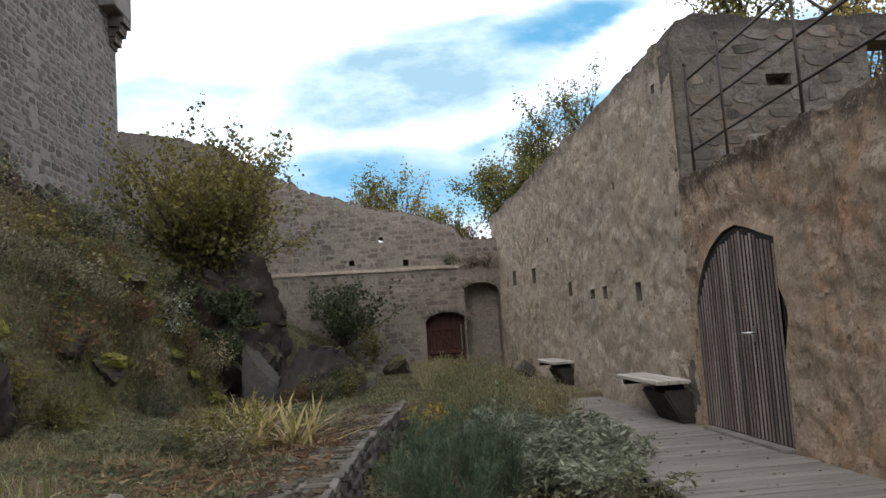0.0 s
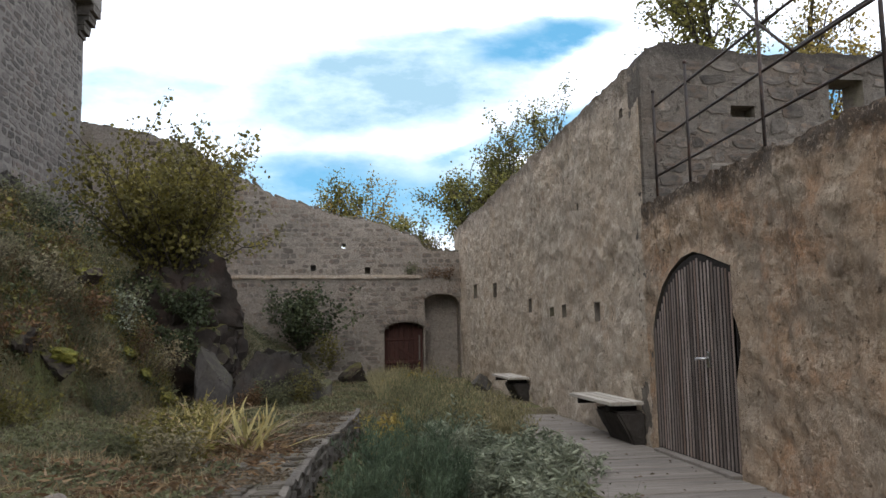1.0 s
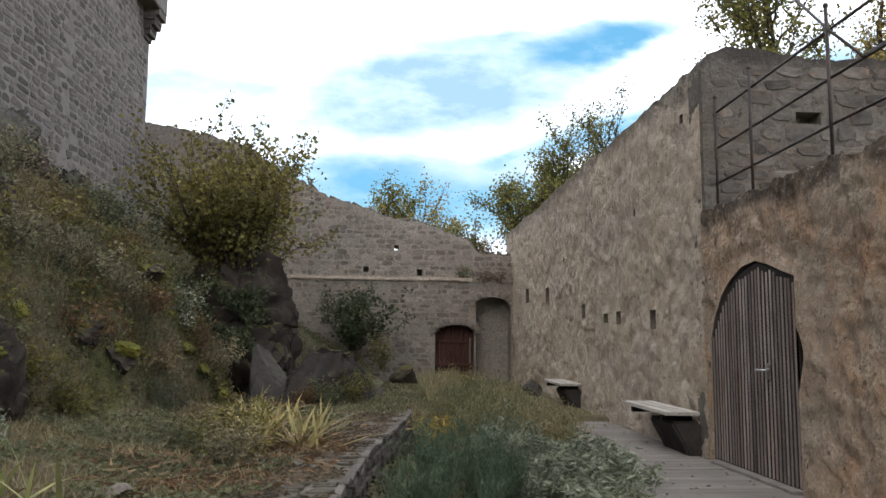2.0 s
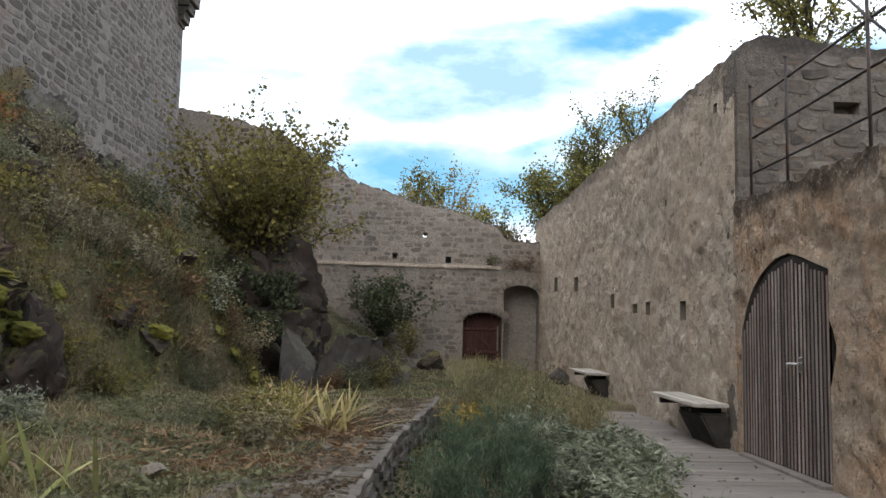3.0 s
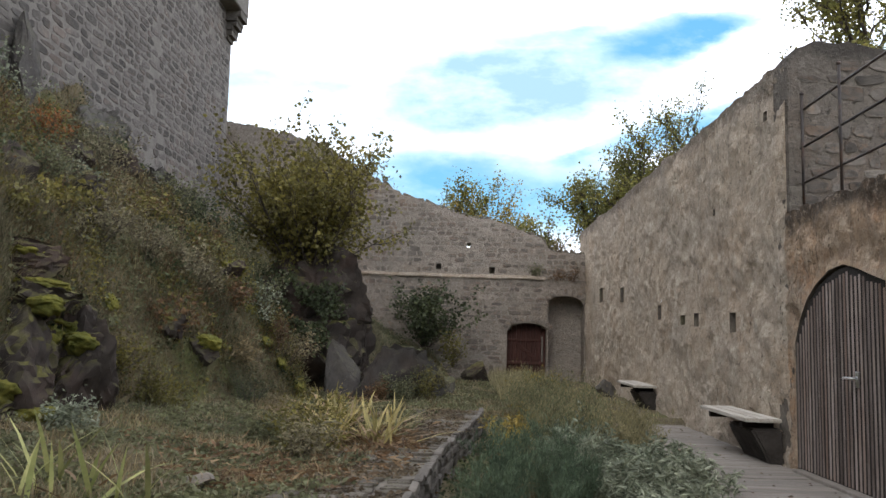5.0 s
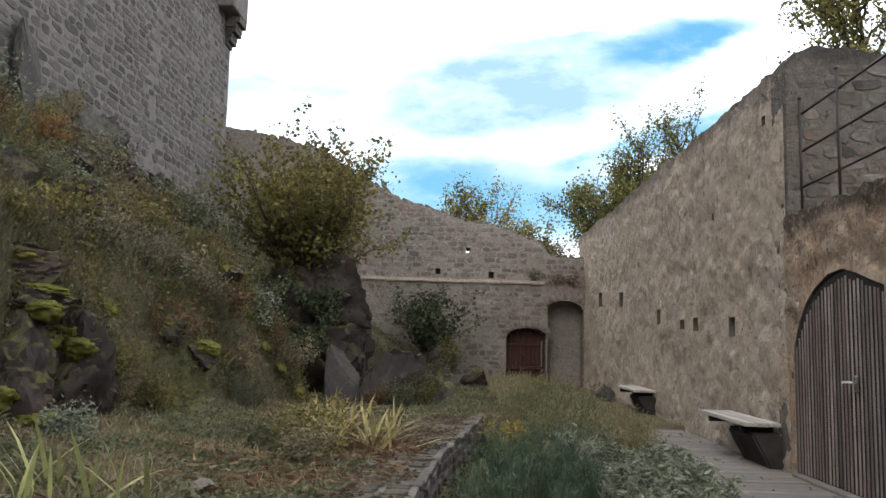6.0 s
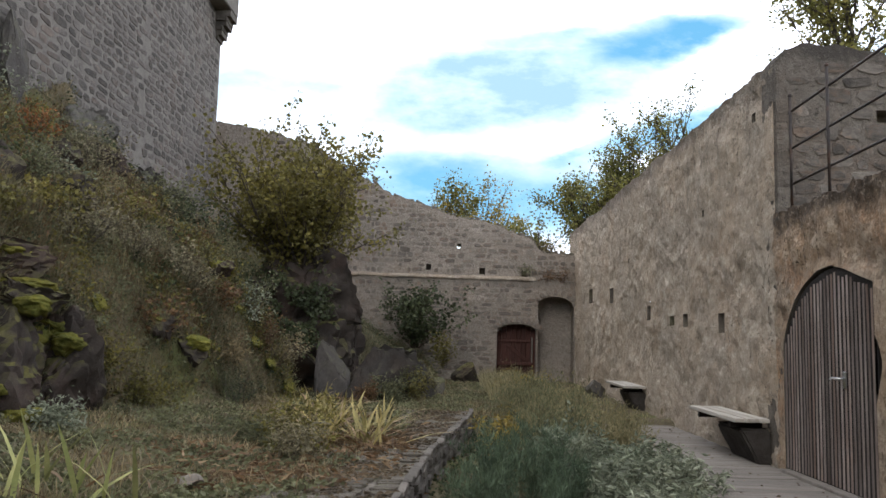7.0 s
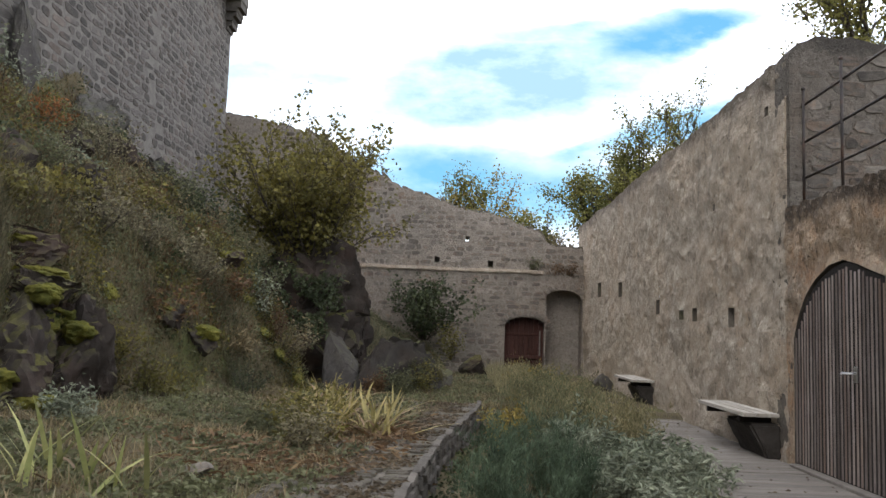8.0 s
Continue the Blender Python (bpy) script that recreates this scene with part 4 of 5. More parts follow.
class Soup:
    """Gathers many blades and leaves into one mesh."""

    def __init__(self):
        self.v, self.f, self.n = [], [], 0

    def blades(self, p, az, lean, length, width, curve):
        n = len(p)
        out = np.stack([np.cos(az), np.sin(az), np.zeros(n)], 1)
        side = np.stack([-np.sin(az), np.cos(az), np.zeros(n)], 1)
        rows = []
        for s, w in ((0.0, 0.8), (0.35, 1.0), (0.7, 0.7)):
            c = p + out * ((lean * s + curve * s * s) * length)[:, None] + np.array([0, 0, 1.0]) * ((s - 0.55 * curve * s * s) * length)[:, None]
            rows += [c - side * (width * w / 2)[:, None], c + side * (width * w / 2)[:, None]]
        s = 1.0
        rows.append(p + out * ((lean * s + curve * s * s) * length)[:, None] + np.array([0, 0, 1.0]) * ((s - 0.55 * curve * s * s) * length)[:, None])
        self.v.append(np.stack(rows, 1).reshape(-1, 3))
        base = self.n + 7 * np.arange(n)[:, None]
        for q in ((0, 1, 3, 2), (2, 3, 5, 4), (4, 5, 6)):
            self.f += (base + np.array(q)).tolist()
        self.n += 7 * n

    def leaves(self, p, size, aspect=0.55, flat=0.5, aim=None):
        n = len(p)
        d = rng.normal(size=(n, 3)) if aim is None else aim + rng.normal(size=(n, 3)) * 0.35
        d[:, 2] = d[:, 2] * (1 - flat * 0.6) - (0.15 if aim is None else 0)
        d /= np.linalg.norm(d, axis=1)[:, None] + 1e-9
        k = rng.normal(size=(n, 3))
        k[:, 2] *= 0.4
        side = np.cross(d, k)
        side /= np.linalg.norm(side, axis=1)[:, None] + 1e-9
        up = np.cross(side, d)
        L, W = size[:, None], (size * aspect / 2)[:, None]
        mid = p + d * L * 0.45
        rows = [p, mid - side * W + up * L * 0.08, p + d * L - up * L * 0.05, mid + side * W + up * L * 0.08]
        self.v.append(np.stack(rows, 1).reshape(-1, 3))
        self.f += (self.n + 4 * np.arange(n)[:, None] + np.arange(4)).tolist()
        self.n += 4 * n

    def build(self, name, mat, parent=None, label=""):
        me = raw_mesh(name, np.concatenate(self.v).tolist(), self.f)
        return hang(name, me, mat, parent, label)


def spread(n, x0, x1, y0, y1, keep):
    x, y = rng.uniform(x0, x1, n), rng.uniform(y0, y1, n)
    m = keep(x, y)
    x, y = x[m], y[m]
    return np.stack([x, y, lie(x, y) - 0.01], 1)


def bank_depth(x, y):
    return np.interp(y, FOOT_Y, FOOT_X) - x


def patchy(x, y, s, shift=0.0):
    return np.array([fbm(a + shift, b, 0, s, 3) for a, b in zip(x, y)])


# grass and herbs, far too many to count
def grass_on(name, label, pts, mat, lo, hi, width, lean=0.35, curve=0.5):
    n = len(pts)
    s = Soup()
    s.blades(pts, rng.uniform(0, 6.283, n), rng.uniform(0, lean, n), rng.uniform(lo, hi, n), width * rng.uniform(0.6, 1.4, n), rng.uniform(0.05, curve, n))
    ob = s.build(name, mat)
    return tagged(ob, label, "grass", kind="stuff")


def herb_on(name, label, pts, mat, size, height, per, aspect=0.6):
    p = np.repeat(pts, per, 0)
    h = rng.uniform(0.0, 1.0, len(p)) * height
    p = p + np.stack([rng.normal(0, 0.05, len(p)), rng.normal(0, 0.05, len(p)), h], 1)
    s = Soup()
    s.leaves(p, size * rng.uniform(0.5, 1.4, len(p)), aspect, 0.6)
    return tagged(s.build(name, mat), label, "herbs", kind="stuff")


bank = spread(150000, -7.2, 0.2, 0.5, 21.2, lambda x, y: (bank_depth(x, y) > 0.0) & (rng.random(len(x)) < 0.85))
steep_pts = spread(240000, -6.2, 0.2, 3.0, 16.0, lambda x, y: (bank_depth(x, y) > 0.0) & (bank_depth(x, y) < 1.15))
bank = np.concatenate([bank, steep_pts])
tone = patchy(bank[:, 0], bank[:, 1], 0.7)
grass_on("bank_grass", "tired yellow-green grass on the bank", bank[(tone > 0.02) & (tone < 0.22)], GRASS, 0.08, 0.26, 0.010, 0.6, 0.9)
grass_on("bank_grass", "longer tufts of olive grass on the bank", bank[tone >= 0.22], OLIVE, 0.16, 0.44, 0.010, 0.5, 0.8)
grass_on("bank_grass", "thin short grass on stony soil", bank[(tone <= 0.02) & (rng.random(len(tone)) < 0.85)], GRASS, 0.05, 0.19, 0.008, 0.7, 0.9)
dry = spread(50000, -7.2, -2.5, 0.5, 19, lambda x, y: bank_depth(x, y) > 0.05)
grass_on("dry_grass", "bleached dry grass stalks on the bank", dry[patchy(dry[:, 0], dry[:, 1], 0.9, 4.0) > -0.02], STALK, 0.15, 0.42, 0.006, 0.5, 0.6)
herbs = spread(26000, -7.2, 0.0, 0.5, 21, lambda x, y: bank_depth(x, y) > 0.0)
herbs = np.concatenate([herbs, steep_pts[::14]])
ht = patchy(herbs[:, 0], herbs[:, 1], 0.8, 11.0)
herb_on("bank_herbs", "low green herbs on the bank", herbs[ht > -0.2], HERB, 0.045, 0.22, 6)
herb_on("bank_herbs", "dark green undergrowth on the bank", herbs[ht <= -0.2], LEAF_DARK, 0.05, 0.24, 5)
brambles = spread(9000, -7.0, -2.6, 2.5, 12, lambda x, y: bank_depth(x, y) > 0.15)
herb_on("russet_herbs", "russet and ochre fading herbs", brambles[patchy(brambles[:, 0], brambles[:, 1], 1.1, 23.0) > 0.12], RUST, 0.04, 0.25, 6)
herb_on("yellow_herbs", "yellowing small-leaved herbs", brambles[patchy(brambles[:, 0], brambles[:, 1], 1.0, 31.0) > 0.1], LEAF_HAZEL, 0.05, 0.3, 8)

heath = spread(26000, -7.0, -2.5, 1.0, 15, lambda x, y: bank_depth(x, y) > 0.2)
heath = heath[patchy(heath[:, 0], heath[:, 1], 0.85, 47.0) > 0.06]
grass_on("russet_grass", "russet-brown heathery grass on the bank", heath, RUST, 0.10, 0.34, 0.011, 0.6, 0.7)
n = 7000
along, off = rng.uniform(0, 1, n), rng.normal(0, 0.1, n)
gx, gy = -3.95 + 1.4 * along + off, 10.45 + 1.3 * along - 0.25 * off + rng.normal(0, 0.12, n)
grass_on("ridge_grass", "short yellow-green mossy grass along the bank's edge", np.stack([gx, gy, lie(gx, gy) - 0.01], 1), RIDGE, 0.04, 0.15, 0.009, 0.6, 0.8)
piles = []
for px, py, sx, sy, n in ((-0.85, 6.4, 0.3, 0.7, 1500), (-1.45, 4.4, 0.35, 0.3, 700), (-1.75, 12.7, 0.25, 0.25, 500), (-2.1, 5.2, 0.4, 0.4, 350)):
    gx, gy = rng.normal(px, sx, n), rng.normal(py, sy, n)
    piles.append(np.stack([gx, gy, lie(gx, gy) + rng.uniform(0.0, 0.09, n)], 1))
piles = np.concatenate(piles)
s = Soup()
s.leaves(piles[::2], 0.13 * rng.uniform(0.4, 1.4, len(piles[::2])), 0.18, 1.0)
tagged(s.build("dead_foliage", STRAW), "heaps of limp straw-coloured dead leaves", "dead leaves", kind="stuff")
s = Soup()
s.leaves(piles[1::2], 0.13 * rng.uniform(0.4, 1.4, len(piles[1::2])), 0.2, 1.0)
tagged(s.build("dead_foliage", RUST), "heaps of limp russet dead leaves", "dead leaves", kind="stuff")

yard = spread(80000, -4.9, 1.2, 0.5, 20.5, lambda x, y: (bank_depth(x, y) < 0.05) & ((x < np.interp(y, FOOT_Y, PATH_X) - 0.6) | (y > 10.3)))
yt = patchy(yard[:, 0], yard[:, 1], 1.3, 3.0)
grass_on("yard_grass", "short tired grass in the yard", yard[yt > 0.16], GRASS, 0.05, 0.2, 0.008, 0.6, 0.8)
grass_on("yard_grass", "short olive grass in the yard", yard[(yt > -0.06) & (yt <= 0.16)], OLIVE, 0.04, 0.17, 0.008, 0.6, 0.8)
litter = yard[rng.random(len(yard)) < 0.25]
s = Soup()
s.leaves(litter + np.array([0, 0, 0.025]), 0.06 * rng.uniform(0.4, 1.3, len(litter)), 0.5, 1.6)
tagged(s.build("leaf_litter", LITTER), "pale brown fallen leaves on the ground", "leaf litter", kind="stuff")
low = yard[(yt < 0.1) & (rng.random(len(yard)) < 0.26)]
herb_on("yard_herbs", "low green herbs in the yard", low, HERB, 0.05, 0.10, 6)
on_path = spread(20000, -1.4, 1.0, 1.0, 10.3, lambda x, y: (np.interp(y, FOOT_Y, PATH_X) - x > 0.05) & (np.interp(y, FOOT_Y, PATH_X) - x < 0.85))
on_path[:, 2] = 0.205
on_path = on_path[patchy(on_path[:, 0], on_path[:, 1], 1.6, 8.0) + 0.25 * (np.interp(on_path[:, 1], FOOT_Y, PATH_X) - on_path[:, 0]) > 0.02]
s = Soup()
s.leaves(on_path, 0.055 * rng.uniform(0.4, 1.3, len(on_path)), 0.5, 1.6)
tagged(s.build("leaf_litter", LITTER), "brown fallen leaves on the path", "leaf litter", kind="stuff")

bed = spread(12000, -0.4, 2.3, 2.0, 20, lambda x, y: x > np.interp(y, FOOT_Y, PATH_X) + 0.45)
grass_on("bed_grass", "mixed grass in the planting bed", bed[patchy(bed[:, 0], bed[:, 1], 1.5, 5.0) > 0.0], GRASS, 0.08, 0.34, 0.008, 0.5, 0.7)
herb_on("bed_herbs", "low dark herbs in the planting bed", bed[rng.random(len(bed)) < 0.14], HERB, 0.05, 0.22, 7)


far_grass = spread(7000, 0.9, 3.2, 13.5, 21, lambda x, y: x < 2.2)
far_grass[:, 2] = np.maximum(far_grass[:, 2], -0.1)
grass_on("tall_grass", "tall bleached grass by the far wall", far_grass, STALK, 0.2, 0.62, 0.009, 0.35, 0.5)
edge_herbs = spread(900, -0.3, 0.9, 2.0, 10.3, lambda x, y: (x > np.interp(y, FOOT_Y, PATH_X) + 0.06) & (x < np.interp(y, FOOT_Y, PATH_X) + 0.5))
herb_on("edge_herbs", "dark low herbs beside the path's edge", edge_herbs, LEAF_DARK, 0.05, 0.14, 7)
fallen = np.stack([rng.uniform(2.35, 3.75, 160), rng.uniform(1.5, 14, 160), np.full(160, 0.008)], 1)
s = Soup()
s.leaves(fallen, 0.045 * rng.uniform(0.5, 1.3, 160), 0.5, 1.65)
tagged(s.build("leaf_litter", LITTER), "a few brown fallen leaves on the boardwalk", "leaf litter", kind="stuff")


# clumps of long arching blades
def iris_clump(at, blades, height, mat, label, lay=0.0, seed=0):
    r = random.Random(seed)
    x, y = at
    c = empty("iris_clump", (x, y, float(lie(np.array([x]), np.array([y]))[0])), label, "iris")
    for k in range(blades):
        h, az = height * r.uniform(0.6, 1.15), r.uniform(0, 2 * math.pi)
        s = Soup()
        fallen = r.random() < lay
        broad = height > 0.5
        s.blades(np.array([[r.gauss(0, 0.07), r.gauss(0, 0.07), -0.02]]), np.array([az]), np.array([r.uniform(0.9, 1.5) if fallen else r.uniform(0.15, 0.65)]),
                 np.array([h]), np.array([r.uniform(0.026, 0.042) if broad else r.uniform(0.016, 0.03)]), np.array([0.9 if fallen else r.uniform(0.05, 0.4 if broad else 0.5)]))
        s.build("leaf", r.choice((STRAW, RUST, mat)) if fallen else mat if broad or r.random() < 0.5 else STALK, c)
    return c


for k, (x, y, n, h) in enumerate(((-2.8, 3.2, 8, 0.62), (-2.5, 3.15, 8, 0.62), (-2.2, 3.1, 7, 0.55), (-2.7, 2.9, 6, 0.55))):
    iris_clump((x, y), n, h, IRIS, "broad yellow-green iris leaves, some fallen over", 0.35, k)
for k in range(15):
    r = random.Random(50 + k)
    x, y = r.uniform(-2.0, -0.75), r.uniform(6.0, 9.2)
    iris_clump((x, y), 18, 0.56, REED, "yellowing iris leaves gone limp at the base", 0.55, 60 + k)


# shrubs and trees: stems that fork, with leaves set along the twigs
def stems(base, count, height, lean, radius, seed, forks=4, wild=0.12, start=0.3):
    r = random.Random(seed)
    verts, faces, tips = [], [], []

    def add(pts, rad):
        v, f = tube(pts, rad, 5)
        b = len(verts)
        verts.extend(v)
        faces.extend(tuple(b + i for i in q) for q in f)

    for k in range(count):
        az, le, h = 2 * math.pi * (k + r.random()) / count, lean * math.sqrt(r.uniform(0.03, 1.0)), height * r.uniform(0.72, 1.05)
        d = Vector((math.cos(az) * le, math.sin(az) * le, math.sqrt(max(0.05, 1 - min(0.95, le) ** 2))))
        pts = [Vector(base) + Vector((r.gauss(0, 0.07), r.gauss(0, 0.07), 0))]
        for s in range(6):
            d = (d + Vector((r.gauss(0, wild), r.gauss(0, wild), r.gauss(0.04, wild)))).normalized()
            pts.append(pts[-1] + d * h / 6)
        add(pts, [radius * (1 - 0.14 * i) for i in range(7)])
        for s in range(forks):
            i = r.randint(max(1, int(start * 6)), 6)
            t = (pts[i] - pts[i - 1]).normalized() + Vector((r.gauss(0, 0.55), r.gauss(0, 0.55), r.gauss(0.1, 0.35)))
            t.normalize()
            q, tw = pts[i].copy(), [pts[i].copy()]
            for j in range(4):
                t = (t + Vector((r.gauss(0, 0.2), r.gauss(0, 0.2), r.gauss(0.03, 0.15)))).normalized()
                q = q + t * h * r.uniform(0.04, 0.085)
                tw.append(q)
            add(tw, [radius * 0.4, radius * 0.3, radius * 0.22, radius * 0.16, radius * 0.1])
            tips += tw[1:]
        tips += pts[2 + int(start * 4):]
    return verts, faces, np.array([tuple(t) for t in tips])


def shrub(name, base, count, height, lean, radius, leaves, size, loose, mat, label, category, seed, forks=4, aspect=0.75, start=0.3, bark=BARK):
    verts, faces, tips = stems(base, count, height, lean, radius, seed, forks, 0.12, start)
    thing = empty(name, base, label, category)
    inv = Matrix.Translation(Vector(base) * -1)
    wood = hang("branchwork", raw_mesh("branchwork", verts, faces), bark, thing, "", True)
    wood.matrix_local = inv
    pick = rng.integers(0, len(tips), leaves)
    p = tips[pick] + rng.normal(0, loose, (leaves, 3))
    s = Soup()
    s.leaves(p, size * rng.uniform(0.55, 1.35, leaves), aspect, 0.6)
    crown = s.build("crown", mat, thing)
    crown.matrix_local = inv
    return thing


def tree(name, base, height, crown_from, lean, leaves, size, mat, label, seed, loose=0.16, limbs=14, forks=8, radius=0.14, reach=1.0):
    thing = empty(name, base, label, "tree")
    inv = Matrix.Translation(Vector(base) * -1)
    r = random.Random(seed)
    pts = [Vector(base)]
    for k in range(8):
        pts.append(pts[-1] + Vector((r.gauss(0, 0.09), r.gauss(0, 0.09), height * 0.92 / 8)))
    v, f = tube(pts, [radius * (1 - 0.11 * i) for i in range(9)], 8)
    trunk = hang("trunk", raw_mesh("trunk", v, f), BARK, thing, "", True)
    trunk.matrix_local = inv
    verts, faces, tips = [], [], []
    for k in range(limbs):
        i = r.uniform(crown_from * 8, 7.6)
        q = pts[int(i)].lerp(pts[int(i) + 1], i - int(i))
        left = (1 - i / 9)
        a, b, c = stems(q, 1, reach * height * (0.22 + 0.45 * left), lean, radius * (0.15 + 0.4 * left), seed * 31 + k, forks, 0.2, 0.25)
        turn = Matrix.Translation(q) @ Matrix.Rotation(2.4 * k, 4, "Z") @ Matrix.Translation(-q)
        n = len(verts)
        verts += [turn @ x for x in a]
        faces += [tuple(n + j for j in g) for g in b]
        tips += [tuple(turn @ Vector(x)) for x in c]
    limb = hang("branchwork", raw_mesh("branchwork", verts, faces), BARK, thing, "", True)
    limb.matrix_local = inv
    tips = np.array(tips)
    p = tips[rng.integers(0, len(tips), leaves)] + rng.normal(0, loose, (leaves, 3))
    s = Soup()
    s.leaves(p, size * rng.uniform(0.55, 1.35, leaves), 0.65, 0.4)
    crown = s.build("crown", mat, thing)
    crown.matrix_local = inv
    return thing


def on_bank(x, y, sink=0.05):
    return (x, y, float(lie(np.array([x]), np.array([y]))[0]) - sink)


shrub("hazel_bush", (-3.2, 14.1, 2.45), 70, 2.95, 0.8, 0.028, 16000, 0.092, 0.1, LEAF_HAZEL, "large hazel bush with yellowing leaves above a rock", "bush", 3, 8, 0.8, 0.3)
shrub("elder_shrub", (-0.95, 20.3, 1.0), 22, 1.75, 0.75, 0.016, 3200, 0.10, 0.10, LEAF_DARK, "dark green shrub against the far wall", "shrub", 5, 5)
shrub("elder_shrub", (-0.1, 19.2, 0.5), 9, 0.9, 0.6, 0.01, 500, 0.07, 0.08, LEAF_HAZEL, "thin yellow-green shrub near the far wall", "shrub", 6, 4)
SPRAYS = ((-4.6, 11.6, 18, 0.9, 2200, 0.07, 0.10, LEAF_DARK, "dark low shrub below the hazel"), (-4.4, 12.6, 16, 0.9, 1500, 0.07, 0.1, HERB, "dark low shrub below the hazel"),
          (-4.9, 10.8, 16, 0.9, 1600, 0.06, 0.10, HERB, "low green shrub on the bank"), (-3.75, 7.6, 20, 0.55, 1500, 0.05, 0.06, LEAF_HAZEL, "low yellow-leaved shrub at the foot of the bank"),
          (-4.1, 7.2, 14, 0.45, 900, 0.05, 0.06, LEAF_HAZEL, "low yellow-leaved shrub at the foot of the bank"), (-4.5, 8.6, 16, 0.7, 1300, 0.045, 0.08, OLIVE, "faded feathery shrub on the bank"),
          (-5.0, 8.7, 16, 0.8, 1300, 0.045, 0.08, GRASS, "faded feathery shrub on the bank"), (-5.6, 9.6, 16, 0.8, 1300, 0.05, 0.08, OLIVE, "faded feathery shrub on the bank"),
          (-5.5, 8.3, 12, 0.6, 900, 0.06, 0.06, SAGE, "pale-leaved shrub among rocks"), (-4.0, 9.4, 14, 0.6, 1000, 0.05, 0.07, OLIVE, "faded feathery shrub on the bank"),
          (-5.2, 7.4, 12, 0.6, 900, 0.05, 0.07, HERB, "low green shrub on the bank"), (-4.3, 6.9, 10, 0.45, 700, 0.05, 0.05, HERB, "low green shrub beside a mossy rock"),
          (-6.0, 9.8, 12, 0.55, 800, 0.06, 0.06, HERB, "low green shrub on the bank"), (-6.3, 11.9, 14, 0.6, 1100, 0.06, 0.07, LEAF_DARK, "dark green shrub under the tower"),
          (-6.1, 8.8, 14, 0.5, 700, 0.06, 0.06, ORANGE, "orange-leaved shrub under the tower"), (-5.7, 12.8, 14, 0.7, 1000, 0.05, 0.08, RUST, "brown withered shrub on the bank"),
          (-4.2, 10.9, 12, 0.5, 800, 0.05, 0.07, RUST, "brown withered shrub on the bank"))
for k, (x, y, n_, h, leaves_, size_, loose_, m, text) in enumerate(SPRAYS):
    shrub("bank_shrub", on_bank(x, y), n_, h, 0.8, 0.008, leaves_, size_, loose_, m, text, "shrub", 300 + k, 6, 0.5)
r = random.Random(77)
KINDS = ((OLIVE, 0.4, "faded feathery shrub on the bank"), (HERB, 0.6, "low green shrub on the bank"), (LEAF_HAZEL, 0.65, "low yellow-leaved shrub on the bank"), (GRASS, 0.35, "bleached feathery shrub on the bank"),
         (RUST, 0.5, "brown withered shrub on the bank"), (LEAF_DARK, 0.65, "dark green low shrub on the bank"), (SAGE, 0.55, "pale-leaved low shrub on the bank"), (OLIVE, 0.4, "faded feathery shrub on the bank"))
for k in range(44):
    y = r.uniform(6.2, 13.5)
    x = foot(y) - 0.15 - 3.0 * r.random() ** 1.3
    m, aspect_, text = KINDS[k % len(KINDS)]
    shrub("bank_shrub", on_bank(x, y), r.randint(9, 16), r.uniform(0.35, 0.7), 0.85, 0.007, r.randint(350, 700), r.uniform(0.05, 0.085), 0.07, m, text, "shrub", 400 + k, 5, aspect_)
shrub("small_fir", on_bank(-3.0, 9.25), 10, 0.5, 0.7, 0.01, 1500, 0.04, 0.05, LEAF_DARK, "small dark green conifer seedling on the bank", "shrub", 10, 6, 0.2)
for k, (x, y, n_, h, m) in enumerate(((-0.7, 13.5, 8, 0.7, HERB), (-1.15, 13.0, 6, 0.5, HERB), (-0.4, 14.4, 7, 0.7, STALK), (-3.75, 5.3, 8, 0.3, SAGE), (-2.0, 6.2, 10, 0.3, HERB), (-1.5, 5.4, 20, 0.6, LEAF_HAZEL), (-1.35, 5.7, 16, 0.55, LEAF_HAZEL), (-1.3, 5.0, 10, 0.4, OLIVE), (-1.0, 12.9, 9, 0.6, HERB), (-0.55, 13.4, 9, 0.7, LEAF_HAZEL), (-1.5, 12.8, 8, 0.4, RUST))):
    shrub("weed", on_bank(x, y), n_, h, 0.55, 0.004, 750, 0.06, 0.06, m, "straggling weed at the foot of the bank", "plant", 340 + k, 4, 0.35)

# ivy on the rock under the hazel
n = 5200
a, h = rng.uniform(-2.9, -0.9, n), rng.uniform(-0.35, 1.0, n)
ring = np.sqrt(np.maximum(0, 1 - np.clip(h, -1, 1) ** 2 * 0.5))
ivy_p = np.stack([-3.15 + 1.25 * ring * np.cos(a), 14.3 + 1.1 * ring * np.sin(a), 1.5 + 1.05 * h], 1) + rng.normal(0, 0.1, (n, 3))
ivy_p = ivy_p[patchy(ivy_p[:, 0], ivy_p[:, 2], 1.3, 3.0) > -0.05]
n = len(ivy_p)
s = Soup()
s.leaves(ivy_p, 0.075 * rng.uniform(0.5, 1.4, n), 0.85, 0.3)
tagged(s.build("ivy", LEAF_DARK), "dark ivy hanging over the rock", "ivy", kind="stuff")

